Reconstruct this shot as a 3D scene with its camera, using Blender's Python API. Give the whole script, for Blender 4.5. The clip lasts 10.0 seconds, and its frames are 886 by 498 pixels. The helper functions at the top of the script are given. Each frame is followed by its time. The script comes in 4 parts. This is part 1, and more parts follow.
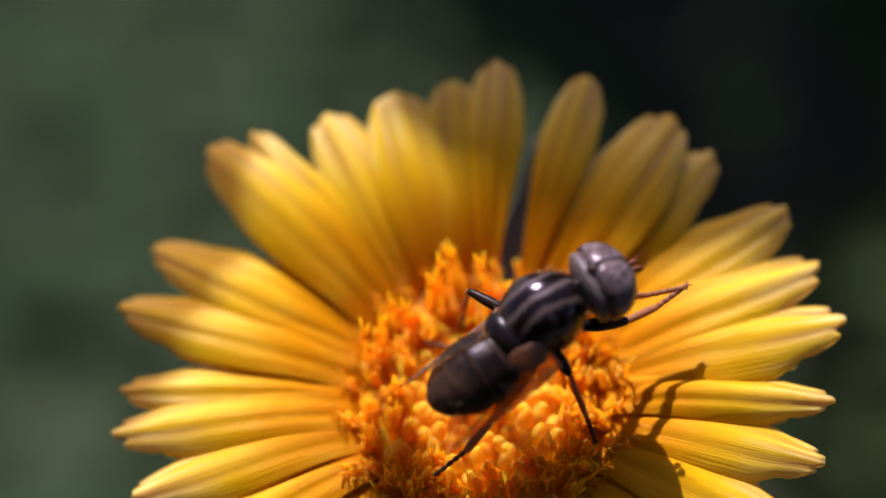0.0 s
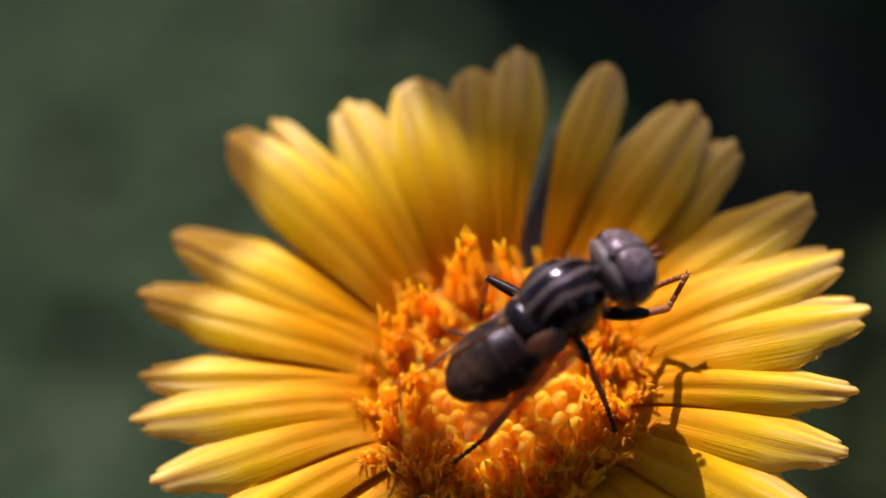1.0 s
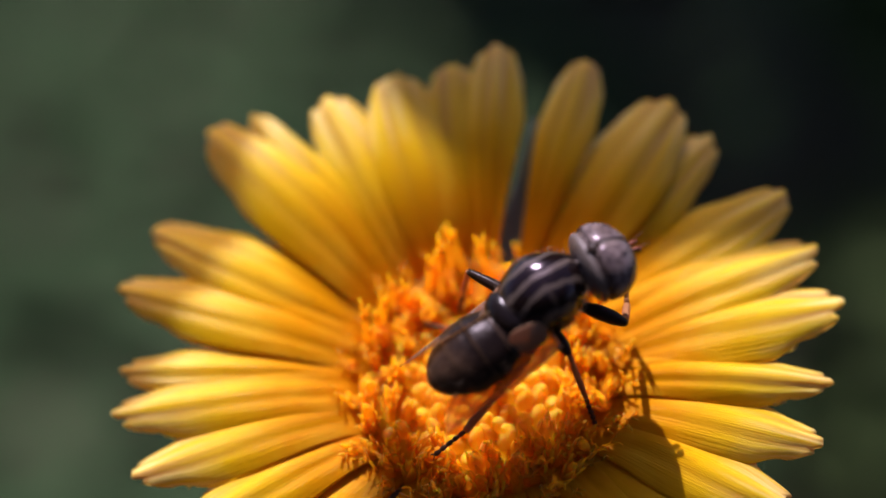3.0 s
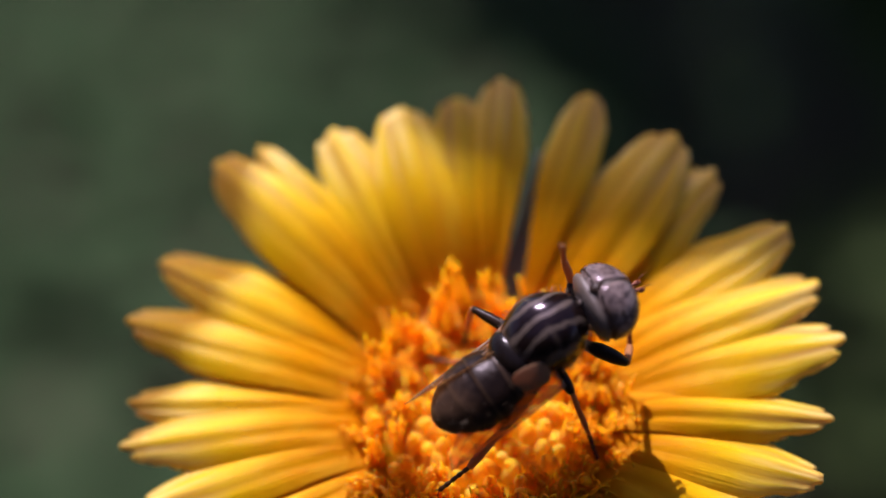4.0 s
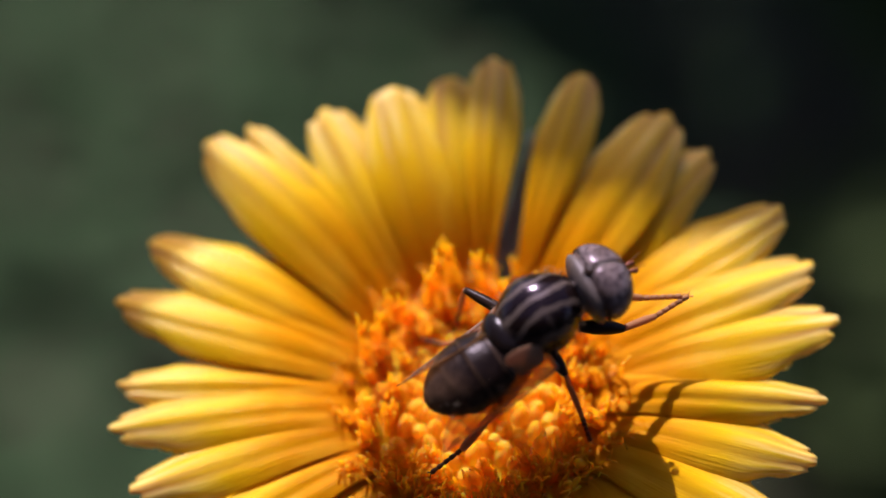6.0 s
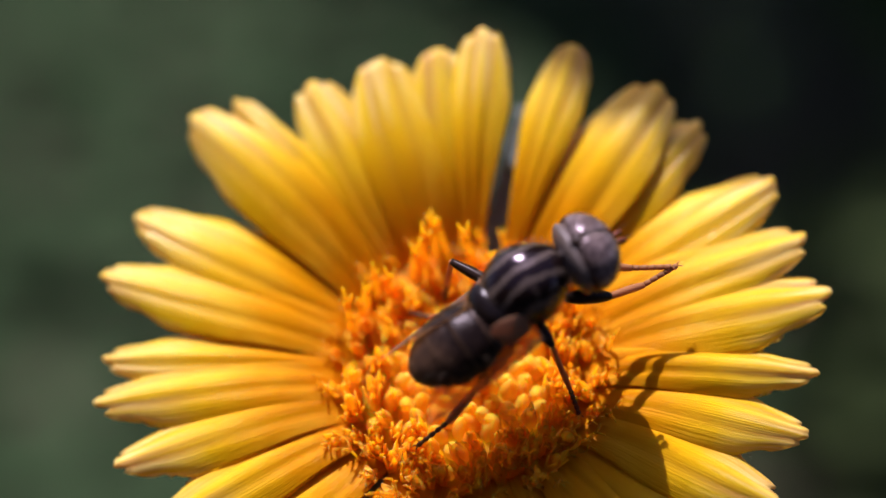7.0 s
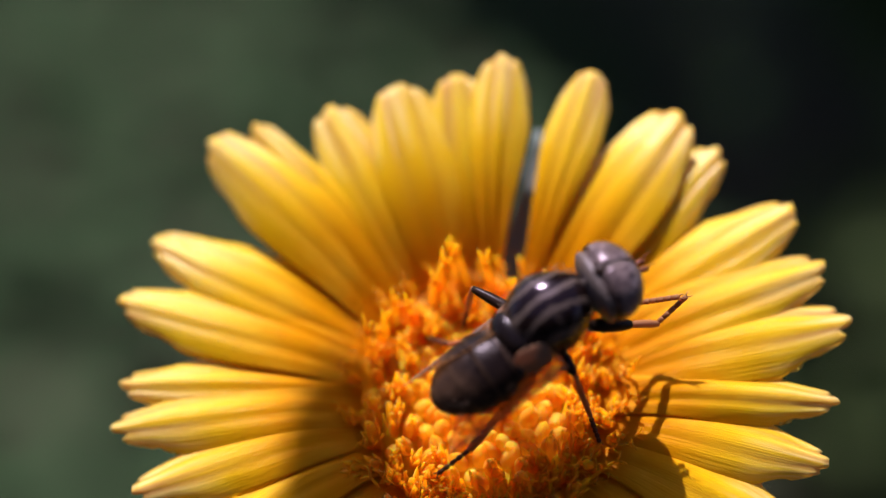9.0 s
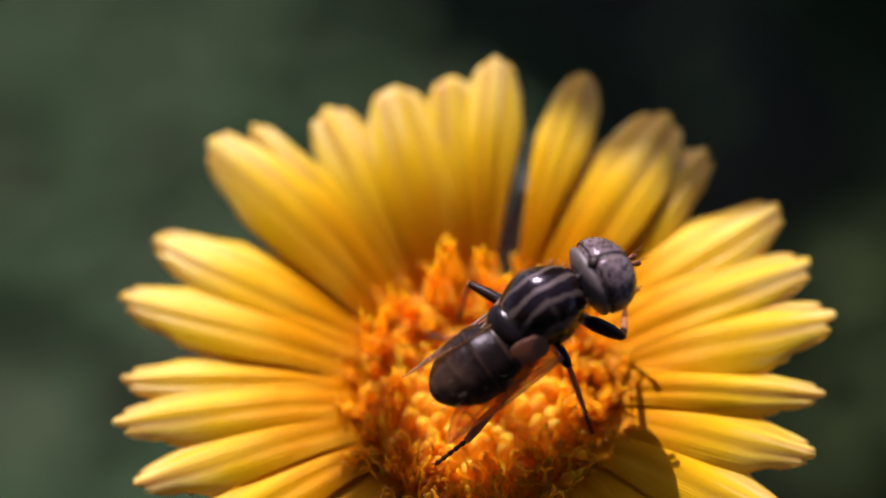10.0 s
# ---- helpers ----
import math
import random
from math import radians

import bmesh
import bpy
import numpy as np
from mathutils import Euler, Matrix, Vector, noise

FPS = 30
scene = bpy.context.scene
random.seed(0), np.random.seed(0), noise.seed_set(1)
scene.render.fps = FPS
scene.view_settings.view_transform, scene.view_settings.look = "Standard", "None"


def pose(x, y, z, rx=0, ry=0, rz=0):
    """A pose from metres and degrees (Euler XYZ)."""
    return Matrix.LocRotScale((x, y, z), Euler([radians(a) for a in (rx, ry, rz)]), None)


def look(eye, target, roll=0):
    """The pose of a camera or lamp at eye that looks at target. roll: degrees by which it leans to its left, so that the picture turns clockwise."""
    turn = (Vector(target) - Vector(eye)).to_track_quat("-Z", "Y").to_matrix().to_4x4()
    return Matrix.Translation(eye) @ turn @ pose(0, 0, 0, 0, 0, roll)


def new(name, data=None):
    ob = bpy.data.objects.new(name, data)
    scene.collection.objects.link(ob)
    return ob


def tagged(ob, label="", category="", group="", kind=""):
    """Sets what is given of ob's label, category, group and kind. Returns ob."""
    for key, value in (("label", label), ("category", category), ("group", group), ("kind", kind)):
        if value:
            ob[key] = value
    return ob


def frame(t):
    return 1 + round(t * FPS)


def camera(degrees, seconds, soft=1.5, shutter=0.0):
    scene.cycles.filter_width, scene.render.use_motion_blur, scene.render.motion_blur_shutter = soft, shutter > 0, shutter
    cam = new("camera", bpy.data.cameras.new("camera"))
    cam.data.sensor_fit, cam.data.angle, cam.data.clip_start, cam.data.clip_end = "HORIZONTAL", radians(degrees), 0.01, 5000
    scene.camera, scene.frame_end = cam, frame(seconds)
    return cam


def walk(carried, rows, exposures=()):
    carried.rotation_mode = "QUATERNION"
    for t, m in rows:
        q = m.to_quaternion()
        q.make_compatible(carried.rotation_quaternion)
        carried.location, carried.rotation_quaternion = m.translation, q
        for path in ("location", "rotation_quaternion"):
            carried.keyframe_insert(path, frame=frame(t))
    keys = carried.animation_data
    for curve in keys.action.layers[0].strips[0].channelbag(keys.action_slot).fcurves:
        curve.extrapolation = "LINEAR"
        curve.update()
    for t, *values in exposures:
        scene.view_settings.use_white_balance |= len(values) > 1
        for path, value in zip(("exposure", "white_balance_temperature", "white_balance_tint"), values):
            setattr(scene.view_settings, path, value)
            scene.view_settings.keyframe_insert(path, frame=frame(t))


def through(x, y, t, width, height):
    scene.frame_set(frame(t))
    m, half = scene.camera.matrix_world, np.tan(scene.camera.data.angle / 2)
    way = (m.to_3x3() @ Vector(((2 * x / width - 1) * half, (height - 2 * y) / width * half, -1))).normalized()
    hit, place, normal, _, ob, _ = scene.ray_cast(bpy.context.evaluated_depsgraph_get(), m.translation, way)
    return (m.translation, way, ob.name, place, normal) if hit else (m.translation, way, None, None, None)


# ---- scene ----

# ---- camera: a macro lens held by a restless hand, five centimetres from the flower ----
cam = camera(38.0, 10.0, soft=1.5, shutter=0.0)
MM = 0.001
PATH = [
    (0.0, -1.237, -40.385, 334.079, -33.22, 0.25, 0.34),
    (0.5, -2.193, -40.491, 333.672, -32.84, 0.93, 0.34),
    (1.0, -1.048, -40.426, 333.420, -33.14, 1.31, 0.70),
    (1.5, -0.185, -40.349, 333.334, -32.81, 0.82, 0.52),
    (2.0, -0.014, -40.858, 333.204, -33.04, 0.57, 0.55),
    (2.5, -1.522, -41.217, 332.925, -33.00, 0.00, 0.00),
    (4.0, -1.523, -40.132, 335.507, -33.93, 0.34, -0.00),
    (4.5, -0.573, -40.289, 335.825, -34.34, -0.03, -0.11),
    (5.0, -1.027, -40.531, 335.070, -33.98, -0.93, -0.57),
    (5.5, -2.008, -39.785, 335.631, -34.39, -0.51, -0.53),
    (7.0, -0.678, -39.855, 334.159, -34.96, 0.31, 0.08),
    (7.5, -1.287, -39.246, 334.489, -35.04, -0.06, -0.21),
    (8.0, -3.789, -38.124, 334.923, -34.78, 0.01, -0.68),
    (8.5, -4.094, -38.383, 334.658, -34.82, 0.05, -0.87),
    (9.0, -1.929, -39.515, 334.558, -34.37, 0.06, -0.44),
    (9.5, -0.913, -40.077, 334.888, -34.44, -0.48, -0.36),
    (10.0, -2.818, -41.013, 334.523, -33.55, -0.88, -1.08),
]
walk(cam, [(t, pose(x * MM, y * MM, z * MM, 90 + p, r, w)) for t, x, y, z, p, w, r in PATH])
cam.data.dof.use_dof = True
cam.data.dof.focus_distance = 0.0491
cam.data.dof.aperture_fstop = 12.2
scene.view_settings.exposure = 0.97

# ---- light: a high sun behind the flower, and the sky ----
SUN_WAY = Vector((-0.230, 0.3591, 0.9045)).normalized()
world = bpy.data.worlds.new("sky")
scene.world = world
world.use_nodes = True
wn = world.node_tree
sky = wn.nodes.new("ShaderNodeTexSky")
sky.sky_type = "NISHITA"
sky.sun_disc = False
sky.dust_density = 1.5
sky.sun_elevation = math.asin(SUN_WAY.z)
sky.sun_rotation = math.atan2(SUN_WAY.x, SUN_WAY.y)
wn.links.new(sky.outputs[0], wn.nodes["Background"].inputs[0])
wn.nodes["Background"].inputs[1].default_value = 0.082
sun = new("sun", bpy.data.lights.new("sun", "SUN"))
sun.data.energy = 5.0
sun.data.angle = radians(0.53)
sun.data.color = (1.0, 0.97, 0.90)
sun.matrix_world = look(SUN_WAY * 2.0, (0, 0, 0))

# ---- the flower's frame: x to the side, y to the back, z along its axis ----
FLOWER = Matrix(((0.99754, 0.0, -0.07003, 0.0), (-0.02834, 0.91448, -0.40363, 0.0), (0.06404, 0.40463, 0.91224, 0.30), (0, 0, 0, 1)))


# ---- materials ----
class Mat:
    """A small node-material builder."""

    def __init__(self, name):
        self.m = bpy.data.materials.new(name)
        self.m.use_nodes = True
        self.t = self.m.node_tree
        self.p = self.t.nodes["Principled BSDF"]
        self.out = self.t.nodes["Material Output"]

    def n(self, kind, **inputs):
        node = self.t.nodes.new(kind)
        for k, v in inputs.items():
            self.set(node.inputs[k.replace("_", " ")], v)
        return node

    def set(self, socket, v):
        if isinstance(v, bpy.types.NodeSocket):
            self.t.links.new(v, socket)
        elif isinstance(v, (tuple, list)) and len(v) == 3 and socket.type == "RGBA":
            socket.default_value = (*v, 1)
        else:
            socket.default_value = v

    def coord(self, which="Object"):
        return self.n("ShaderNodeTexCoord").outputs[which]

    def mapped(self, vec, scale):
        node = self.n("ShaderNodeMapping", Vector=vec)
        node.inputs["Scale"].default_value = scale
        return node.outputs[0]

    def noise(self, vec, scale, detail=4.0, rough=0.55):
        return self.n("ShaderNodeTexNoise", Vector=vec, Scale=scale, Detail=detail, Roughness=rough).outputs[0]

    def math(self, op, a, b=0.0, c=0.0):
        node = self.t.nodes.new("ShaderNodeMath")
        node.operation = op
        for s, v in zip(node.inputs, (a, b, c)):
            self.set(s, v)
        return node.outputs[0]

    def ramp(self, fac, stops):
        node = self.n("ShaderNodeValToRGB", Fac=fac)
        els = node.color_ramp.elements
        while len(els) < len(stops):
            els.new(0.5)
        for e, (p, c) in zip(els, stops):
            e.position = p
            e.color = (*c, 1)
        return node.outputs[0]

    def mix(self, fac, a, b, blend="MIX"):
        node = self.t.nodes.new("ShaderNodeMix")
        node.data_type = "RGBA"
        node.blend_type = blend
        for i, v in ((0, fac), (6, a), (7, b)):
            self.set(node.inputs[i], v)
        return node.outputs[2]

    def bump(self, height, strength, distance):
        return self.n("ShaderNodeBump", Height=height, Strength=strength, Distance=distance).outputs[0]

    def xyz(self, vec):
        return self.n("ShaderNodeSeparateXYZ", Vector=vec).outputs

    def surface(self, shader):
        self.t.links.new(shader, self.out.inputs[0])

    def leafy(self, color, through, share, rough=0.5, normal=None, gloss=0.3, sheen=0.0, clear=None):
        """Lit from both sides: a glossy face over a share of light that passes through."""
        self.set(self.p.inputs["Base Color"], color)
        self.p.inputs["Roughness"].default_value = rough
        if gloss is not None:
            self.p.inputs["Specular IOR Level"].default_value = gloss
        self.p.inputs["Sheen Weight"].default_value = sheen
        tr = self.n("ShaderNodeBsdfTranslucent", Color=through)
        if normal is not None:
            self.set(self.p.inputs["Normal"], normal)
            self.set(tr.inputs["Normal"], normal)
        mx = self.n("ShaderNodeMixShader", Fac=share)
        self.t.links.new(self.p.outputs[0], mx.inputs[1])
        self.t.links.new(tr.outputs[0], mx.inputs[2])
        out = mx.outputs[0]
        if clear is not None:
            thin = self.n("ShaderNodeMixShader", Fac=clear[0])
            self.t.links.new(out, thin.inputs[1])
            self.t.links.new(self.n("ShaderNodeBsdfTransparent", Color=clear[1]).outputs[0], thin.inputs[2])
            out = thin.outputs[0]
        self.surface(out)
        return self.m


def petal_material():
    a = Mat("petal")
    uv = a.coord("UV")
    u = a.xyz(uv)[1]
    rnd = a.n("ShaderNodeObjectInfo").outputs["Random"]
    shift = a.n("ShaderNodeVectorMath", Vector=uv)
    shift.operation = "ADD"
    comb = a.n("ShaderNodeCombineXYZ", X=a.math("MULTIPLY", rnd, 17.0), Y=a.math("MULTIPLY", rnd, 5.0))
    a.set(shift.inputs[1], comb.outputs[0])
    streak = a.noise(a.mapped(shift.outputs[0], (26.0, 1.3, 1.0)), 1.0, 5.0, 0.6)
    fine = a.noise(a.mapped(shift.outputs[0], (70.0, 2.5, 1.0)), 1.0, 3.0, 0.6)
    blot = a.noise(a.mapped(shift.outputs[0], (2.2, 3.0, 1.0)), 1.0, 3.0)
    # orange base pigment, deepened further in place of the shade near the disc
    base = a.ramp(u, [(0.0, (0.48, 0.125, 0.001)), (0.16, (0.54, 0.165, 0.001)), (0.36, (0.66, 0.255, 0.002)), (0.62, (0.80, 0.465, 0.005)), (0.86, (0.85, 0.585, 0.020)), (1.0, (0.89, 0.58, 0.09))])
    col = a.mix(a.ramp(streak, [(0.40, (0, 0, 0)), (0.74, (0.42, 0.42, 0.42))]), base, (0.70, 0.35, 0.006))
    col = a.mix(a.ramp(blot, [(0.45, (0, 0, 0)), (0.8, (0.35, 0.35, 0.35))]), col, (0.90, 0.60, 0.05))
    # darker veins along the two folds, with the folds' own shade painted in
    across = a.math("ABSOLUTE", a.math("SUBTRACT", a.math("MULTIPLY", a.xyz(uv)[0], 2.0), 1.0))
    fold = a.math("ABSOLUTE", a.math("SUBTRACT", a.math("ADD", across, a.math("MULTIPLY", a.math("SUBTRACT", blot, 0.5), 0.12)), 0.34))
    vein = a.math("MULTIPLY", a.ramp(fold, [(0.0, (1, 1, 1)), (0.23, (0, 0, 0))]), a.ramp(u, [(0.30, (0, 0, 0)), (0.55, (0.25, 0.25, 0.25)), (0.92, (0.75, 0.75, 0.75))]))
    col = a.mix(vein, col, (0.46, 0.22, 0.035))
    # dry, rosy-brown tips
    dry = a.math("MULTIPLY", a.ramp(a.math("ADD", u, a.math("MULTIPLY", streak, 0.16)), [(1.01, (0, 0, 0)), (1.12, (1, 1, 1))]), 0.42)
    col = a.mix(dry, col, (0.55, 0.24, 0.12))
    h = a.math("ADD", a.math("MULTIPLY", streak, 0.7), a.math("MULTIPLY", fine, 0.8))
    nor = a.bump(h, 0.40, 0.00012)
    col = a.mix(a.ramp(fine, [(0.5, (0, 0, 0)), (0.75, (0.15, 0.15, 0.15))]), col, (0.66, 0.34, 0.015))
    # rosy-brown streaks towards the tips
    rosy = a.math("MULTIPLY", a.ramp(u, [(0.56, (0, 0, 0)), (0.95, (1, 1, 1))]), a.ramp(a.noise(a.mapped(shift.outputs[0], (9.0, 0.8, 1.0)), 1.0, 3.0), [(0.46, (0, 0, 0)), (0.62, (0.75, 0.75, 0.75))]))
    col = a.mix(rosy, col, (0.56, 0.27, 0.11))
    a.p.inputs["Specular Tint"].default_value = (1.0, 0.90, 0.72, 1)
    a.p.inputs["Subsurface Weight"].default_value = 0.28
    a.p.inputs["Subsurface Radius"].default_value = (0.6, 0.6, 0.4)
    a.p.inputs["Subsurface Scale"].default_value = 0.0008
    # pale rosy streaks between them, which also paint in the shine of the tips
    pale = a.math("MULTIPLY", a.ramp(u, [(0.62, (0, 0, 0)), (0.93, (1, 1, 1))]), a.ramp(a.noise(a.mapped(shift.outputs[0], (7.0, 0.9, 1.0)), 1.3, 4.0), [(0.48, (0, 0, 0)), (0.64, (0.8, 0.8, 0.8))]))
    col = a.mix(pale, col, (0.94, 0.68, 0.28))
    # the tips are smooth and shiny, the lower half velvety
    a.set(a.p.inputs["Specular IOR Level"], a.ramp(u, [(0.35, (0.05, 0.05, 0.05)), (0.72, (0.32, 0.32, 0.32)), (0.94, (0.66, 0.66, 0.66))]))
    through = a.mix(0.45, col, (0.92, 0.36, 0.004))
    return a.leafy(col, through, 0.37, 0.30, nor, None)


def floret_material(name, low, high, share=0.35):
    a = Mat(name)
    v = a.coord("Object")
    rnd = a.n("ShaderNodeObjectInfo").outputs["Random"]
    g = a.noise(v, 2600.0, 3.0)
    col = a.mix(a.math("MULTIPLY", a.math("ADD", g, rnd), 0.5), low, high)
    nor = a.bump(a.noise(v, 6000.0, 2.0), 0.4, 0.00004)
    a.p.inputs["Subsurface Weight"].default_value = 0.85
    a.p.inputs["Subsurface Radius"].default_value = (1.0, 0.5, 0.08)
    a.p.inputs["Subsurface Scale"].default_value = 0.0018
    return a.leafy(col, a.mix(0.5, col, (0.96, 0.45, 0.012)), share, 0.55, nor, 0.07, clear=(0.40, (1.0, 0.81, 0.36)))


def green_material(name, low, high, through, scale, share=0.3, rough=0.5, gloss=0.3, clear=None):
    a = Mat(name)
    v = a.coord("Object")
    rnd = a.n("ShaderNodeNewGeometry").outputs["Random Per Island"]
    big = a.noise(v, scale, 4.0)
    small = a.noise(v, scale * 9, 3.0)
    f = a.math("MULTIPLY", a.math("ADD", a.math("ADD", big, rnd), small), 0.36)
    col = a.mix(f, low, high)
    nor = a.bump(small, 0.4, 0.02 / scale)
    return a.leafy(col, a.mix(0.5, col, through), share, rough, nor, gloss, clear=clear)


def plain(name, low, high, scale, rough=0.5, spec=0.5, bump=0.3, depth=0.00003, metal=0.0, coat=0.0):
    a = Mat(name)
    v = a.coord("Object")
    g = a.noise(v, scale, 5.0)
    s = a.noise(v, scale * 6, 3.0)
    a.set(a.p.inputs["Base Color"], a.mix(a.math("MULTIPLY", a.math("ADD", g, s), 0.5), low, high))
    a.set(a.p.inputs["Roughness"], a.math("ADD", a.math("MULTIPLY", s, 0.25), rough - 0.12))
    a.p.inputs["Specular IOR Level"].default_value = spec
    a.p.inputs["Metallic"].default_value = metal
    a.p.inputs["Specular Tint"].default_value = (0.86, 0.72, 1.0, 1)
    a.p.inputs["Coat Weight"].default_value = coat
    a.p.inputs["Coat Roughness"].default_value = 0.15
    a.set(a.p.inputs["Normal"], a.bump(s, bump, depth))
    return a.m


def thorax_material():
    a = Mat("thorax_cuticle")
    v = a.coord("Object")
    wob = a.noise(v, 900.0, 3.0)
    x, y, z = a.xyz(v)
    yy = a.math("ABSOLUTE", a.math("ADD", y, a.math("MULTIPLY", a.math("SUBTRACT", wob, 0.5), 0.00055)))
    wave = a.math("COSINE", a.math("MULTIPLY", yy, 2 * math.pi / 0.00066))
    stripe = a.ramp(wave, [(0.52, (0, 0, 0)), (0.82, (1, 1, 1))])
    # a pale cross seam breaks the outer dark stripes, and a pale band lies before the scutellum
    seam_at = a.math("ABSOLUTE", a.math("ADD", a.math("SUBTRACT", x, 0.00012), a.math("MULTIPLY", a.math("SUBTRACT", wob, 0.5), 0.0004)))
    seam = a.math("MULTIPLY", a.ramp(a.math("MULTIPLY", seam_at, 1000.0), [(0.02, (0.4, 0.4, 0.4)), (0.14, (0, 0, 0))]), a.ramp(a.math("MULTIPLY", yy, 1000.0), [(0.42, (0, 0, 0)), (0.55, (1, 1, 1))]))
    rear = a.ramp(a.math("MULTIPLY", x, -500.0), [(0.58, (0, 0, 0)), (0.68, (0.55, 0.55, 0.55))])
    pale = a.math("MAXIMUM", a.math("MAXIMUM", stripe, seam), rear)
    top = a.ramp(a.math("MULTIPLY", z, 1000.0), [(0.15, (0, 0, 0)), (0.5, (1, 1, 1))])
    ends = a.ramp(a.math("MULTIPLY", a.math("ABSOLUTE", x), 500.0), [(0.70, (1, 1, 1)), (0.95, (0.3, 0.3, 0.3))])
    grain = a.noise(v, 9000.0, 3.0)
    f = a.math("MULTIPLY", a.math("MULTIPLY", pale, top), ends)
    dark = a.mix(grain, (0.002, 0.001, 0.001), (0.009, 0.0045, 0.005))
    light = a.mix(grain, (0.028, 0.018, 0.017), (0.080, 0.054, 0.050))
    a.set(a.p.inputs["Base Color"], a.mix(f, dark, light))
    a.set(a.p.inputs["Roughness"], a.math("ADD", a.math("MULTIPLY", f, 0.30), 0.15))
    a.p.inputs["Specular IOR Level"].default_value = 0.26
    a.p.inputs["Specular Tint"].default_value = (0.86, 0.62, 1.0, 1)
    a.set(a.p.inputs["Normal"], a.bump(a.math("ADD", grain, a.math("MULTIPLY", a.n("ShaderNodeTexVoronoi", Vector=v, Scale=14000.0).outputs["Distance"], 0.5)), 0.22, 0.00002))
    return a.m


def eye_material():
    a = Mat("compound_eye")
    v = a.coord("Object")
    vor = a.n("ShaderNodeTexVoronoi", Vector=v, Scale=6400.0, Randomness=0.95)
    mottle = a.ramp(vor.outputs["Distance"], [(0.15, (1, 1, 1)), (0.55, (0, 0, 0))])
    lens = a.n("ShaderNodeTexVoronoi", Vector=v, Scale=30000.0).outputs["Distance"]
    cloud = a.ramp(a.noise(v, 2200.0, 5.0), [(0.3, (0, 0, 0)), (0.7, (1, 1, 1))])
    base = a.mix(cloud, (0.066, 0.041, 0.048), (0.175, 0.118, 0.134))
    a.set(a.p.inputs["Base Color"], a.mix(a.math("MULTIPLY", mottle, 0.30), base, (0.030, 0.020, 0.025)))
    a.p.inputs["Roughness"].default_value = 0.22
    a.p.inputs["Specular IOR Level"].default_value = 0.34
    a.p.inputs["Specular Tint"].default_value = (0.86, 0.64, 1.0, 1)
    a.set(a.p.inputs["Normal"], a.bump(lens, 0.25, 0.00001))
    return a.m


SEGMENT = 0.98


def abdomen_material():
    a = Mat("abdomen_cuticle")
    v = a.coord("Object")
    x = a.xyz(v)[0]
    g = a.noise(v, 2500.0, 4.0)
    band = a.math("FRACT", a.math("MULTIPLY", a.math("SUBTRACT", 0.00208, x), 1 / SEGMENT / MM))
    seam = a.math("MULTIPLY", a.ramp(band, [(0.84, (0, 0, 0)), (0.95, (1, 1, 1))]), g)
    back = a.ramp(a.math("ADD", a.math("MULTIPLY", x, -420.0), a.math("MULTIPLY", g, 0.5)), [(0.20, (0, 0, 0)), (0.95, (1, 1, 1))])
    dark = a.mix(g, (0.002, 0.001, 0.001), (0.012, 0.006, 0.005))
    dusty = a.mix(g, (0.014, 0.007, 0.005), (0.075, 0.037, 0.026))
    col = a.mix(back, dark, dusty)
    col = a.mix(a.math("MULTIPLY", seam, 0.50), col, (0.105, 0.056, 0.040))
    a.set(a.p.inputs["Base Color"], col)
    a.set(a.p.inputs["Roughness"], a.math("ADD", a.math("MULTIPLY", a.math("ADD", g, back), 0.18), 0.22))
    a.p.inputs["Specular IOR Level"].default_value = 0.10
    a.p.inputs["Specular Tint"].default_value = (0.92, 0.72, 1.0, 1)
    a.set(a.p.inputs["Normal"], a.bump(a.math("ADD", a.noise(a.mapped(v, (1.0, 0.5, 1.0)), 2600.0, 2.0), a.math("MULTIPLY", a.noise(v, 9000.0, 3.0), 0.4)), 0.5, 0.00007))
    return a.m


def wing_material():
    a = Mat("wing_membrane")
    v = a.coord("Object")
    g = a.noise(v, 900.0, 3.0)
    tint = a.mix(g, (0.93, 0.80, 0.62), (0.97, 0.90, 0.78))
    clear = a.n("ShaderNodeBsdfTransparent", Color=tint)
    gloss = a.n("ShaderNodeBsdfGlossy", Color=(1, 1, 1), Roughness=0.22)
    haze = a.n("ShaderNodeBsdfTranslucent", Color=(0.85, 0.46, 0.20))
    nor = a.bump(a.noise(v, 1800.0, 3.0), 0.5, 0.00006)
    a.set(gloss.inputs["Normal"], nor)
    fres = a.n("ShaderNodeFresnel", IOR=1.45)
    m1 = a.n("ShaderNodeMixShader", Fac=0.36)
    a.t.links.new(clear.outputs[0], m1.inputs[1])
    a.t.links.new(haze.outputs[0], m1.inputs[2])
    m2 = a.n("ShaderNodeMixShader", Fac=a.math("MULTIPLY", fres.outputs[0], 0.12))
    a.t.links.new(m1.outputs[0], m2.inputs[1])
    a.t.links.new(gloss.outputs[0], m2.inputs[2])
    a.surface(m2.outputs[0])
    return a.m


def soil_material():
    a = Mat("soil")
    v = a.coord("Object")
    big = a.noise(v, 3.0, 5.0)
    small = a.noise(v, 60.0, 5.0)
    col = a.mix(big, (0.012, 0.011, 0.008), (0.040, 0.034, 0.024))
    col = a.mix(a.math("MULTIPLY", small, 0.6), col, (0.05, 0.043, 0.033))
    a.set(a.p.inputs["Base Color"], col)
    a.p.inputs["Roughness"].default_value = 0.95
    a.p.inputs["Specular IOR Level"].default_value = 0.15
    a.set(a.p.inputs["Normal"], a.bump(small, 0.8, 0.01))
    return a.m


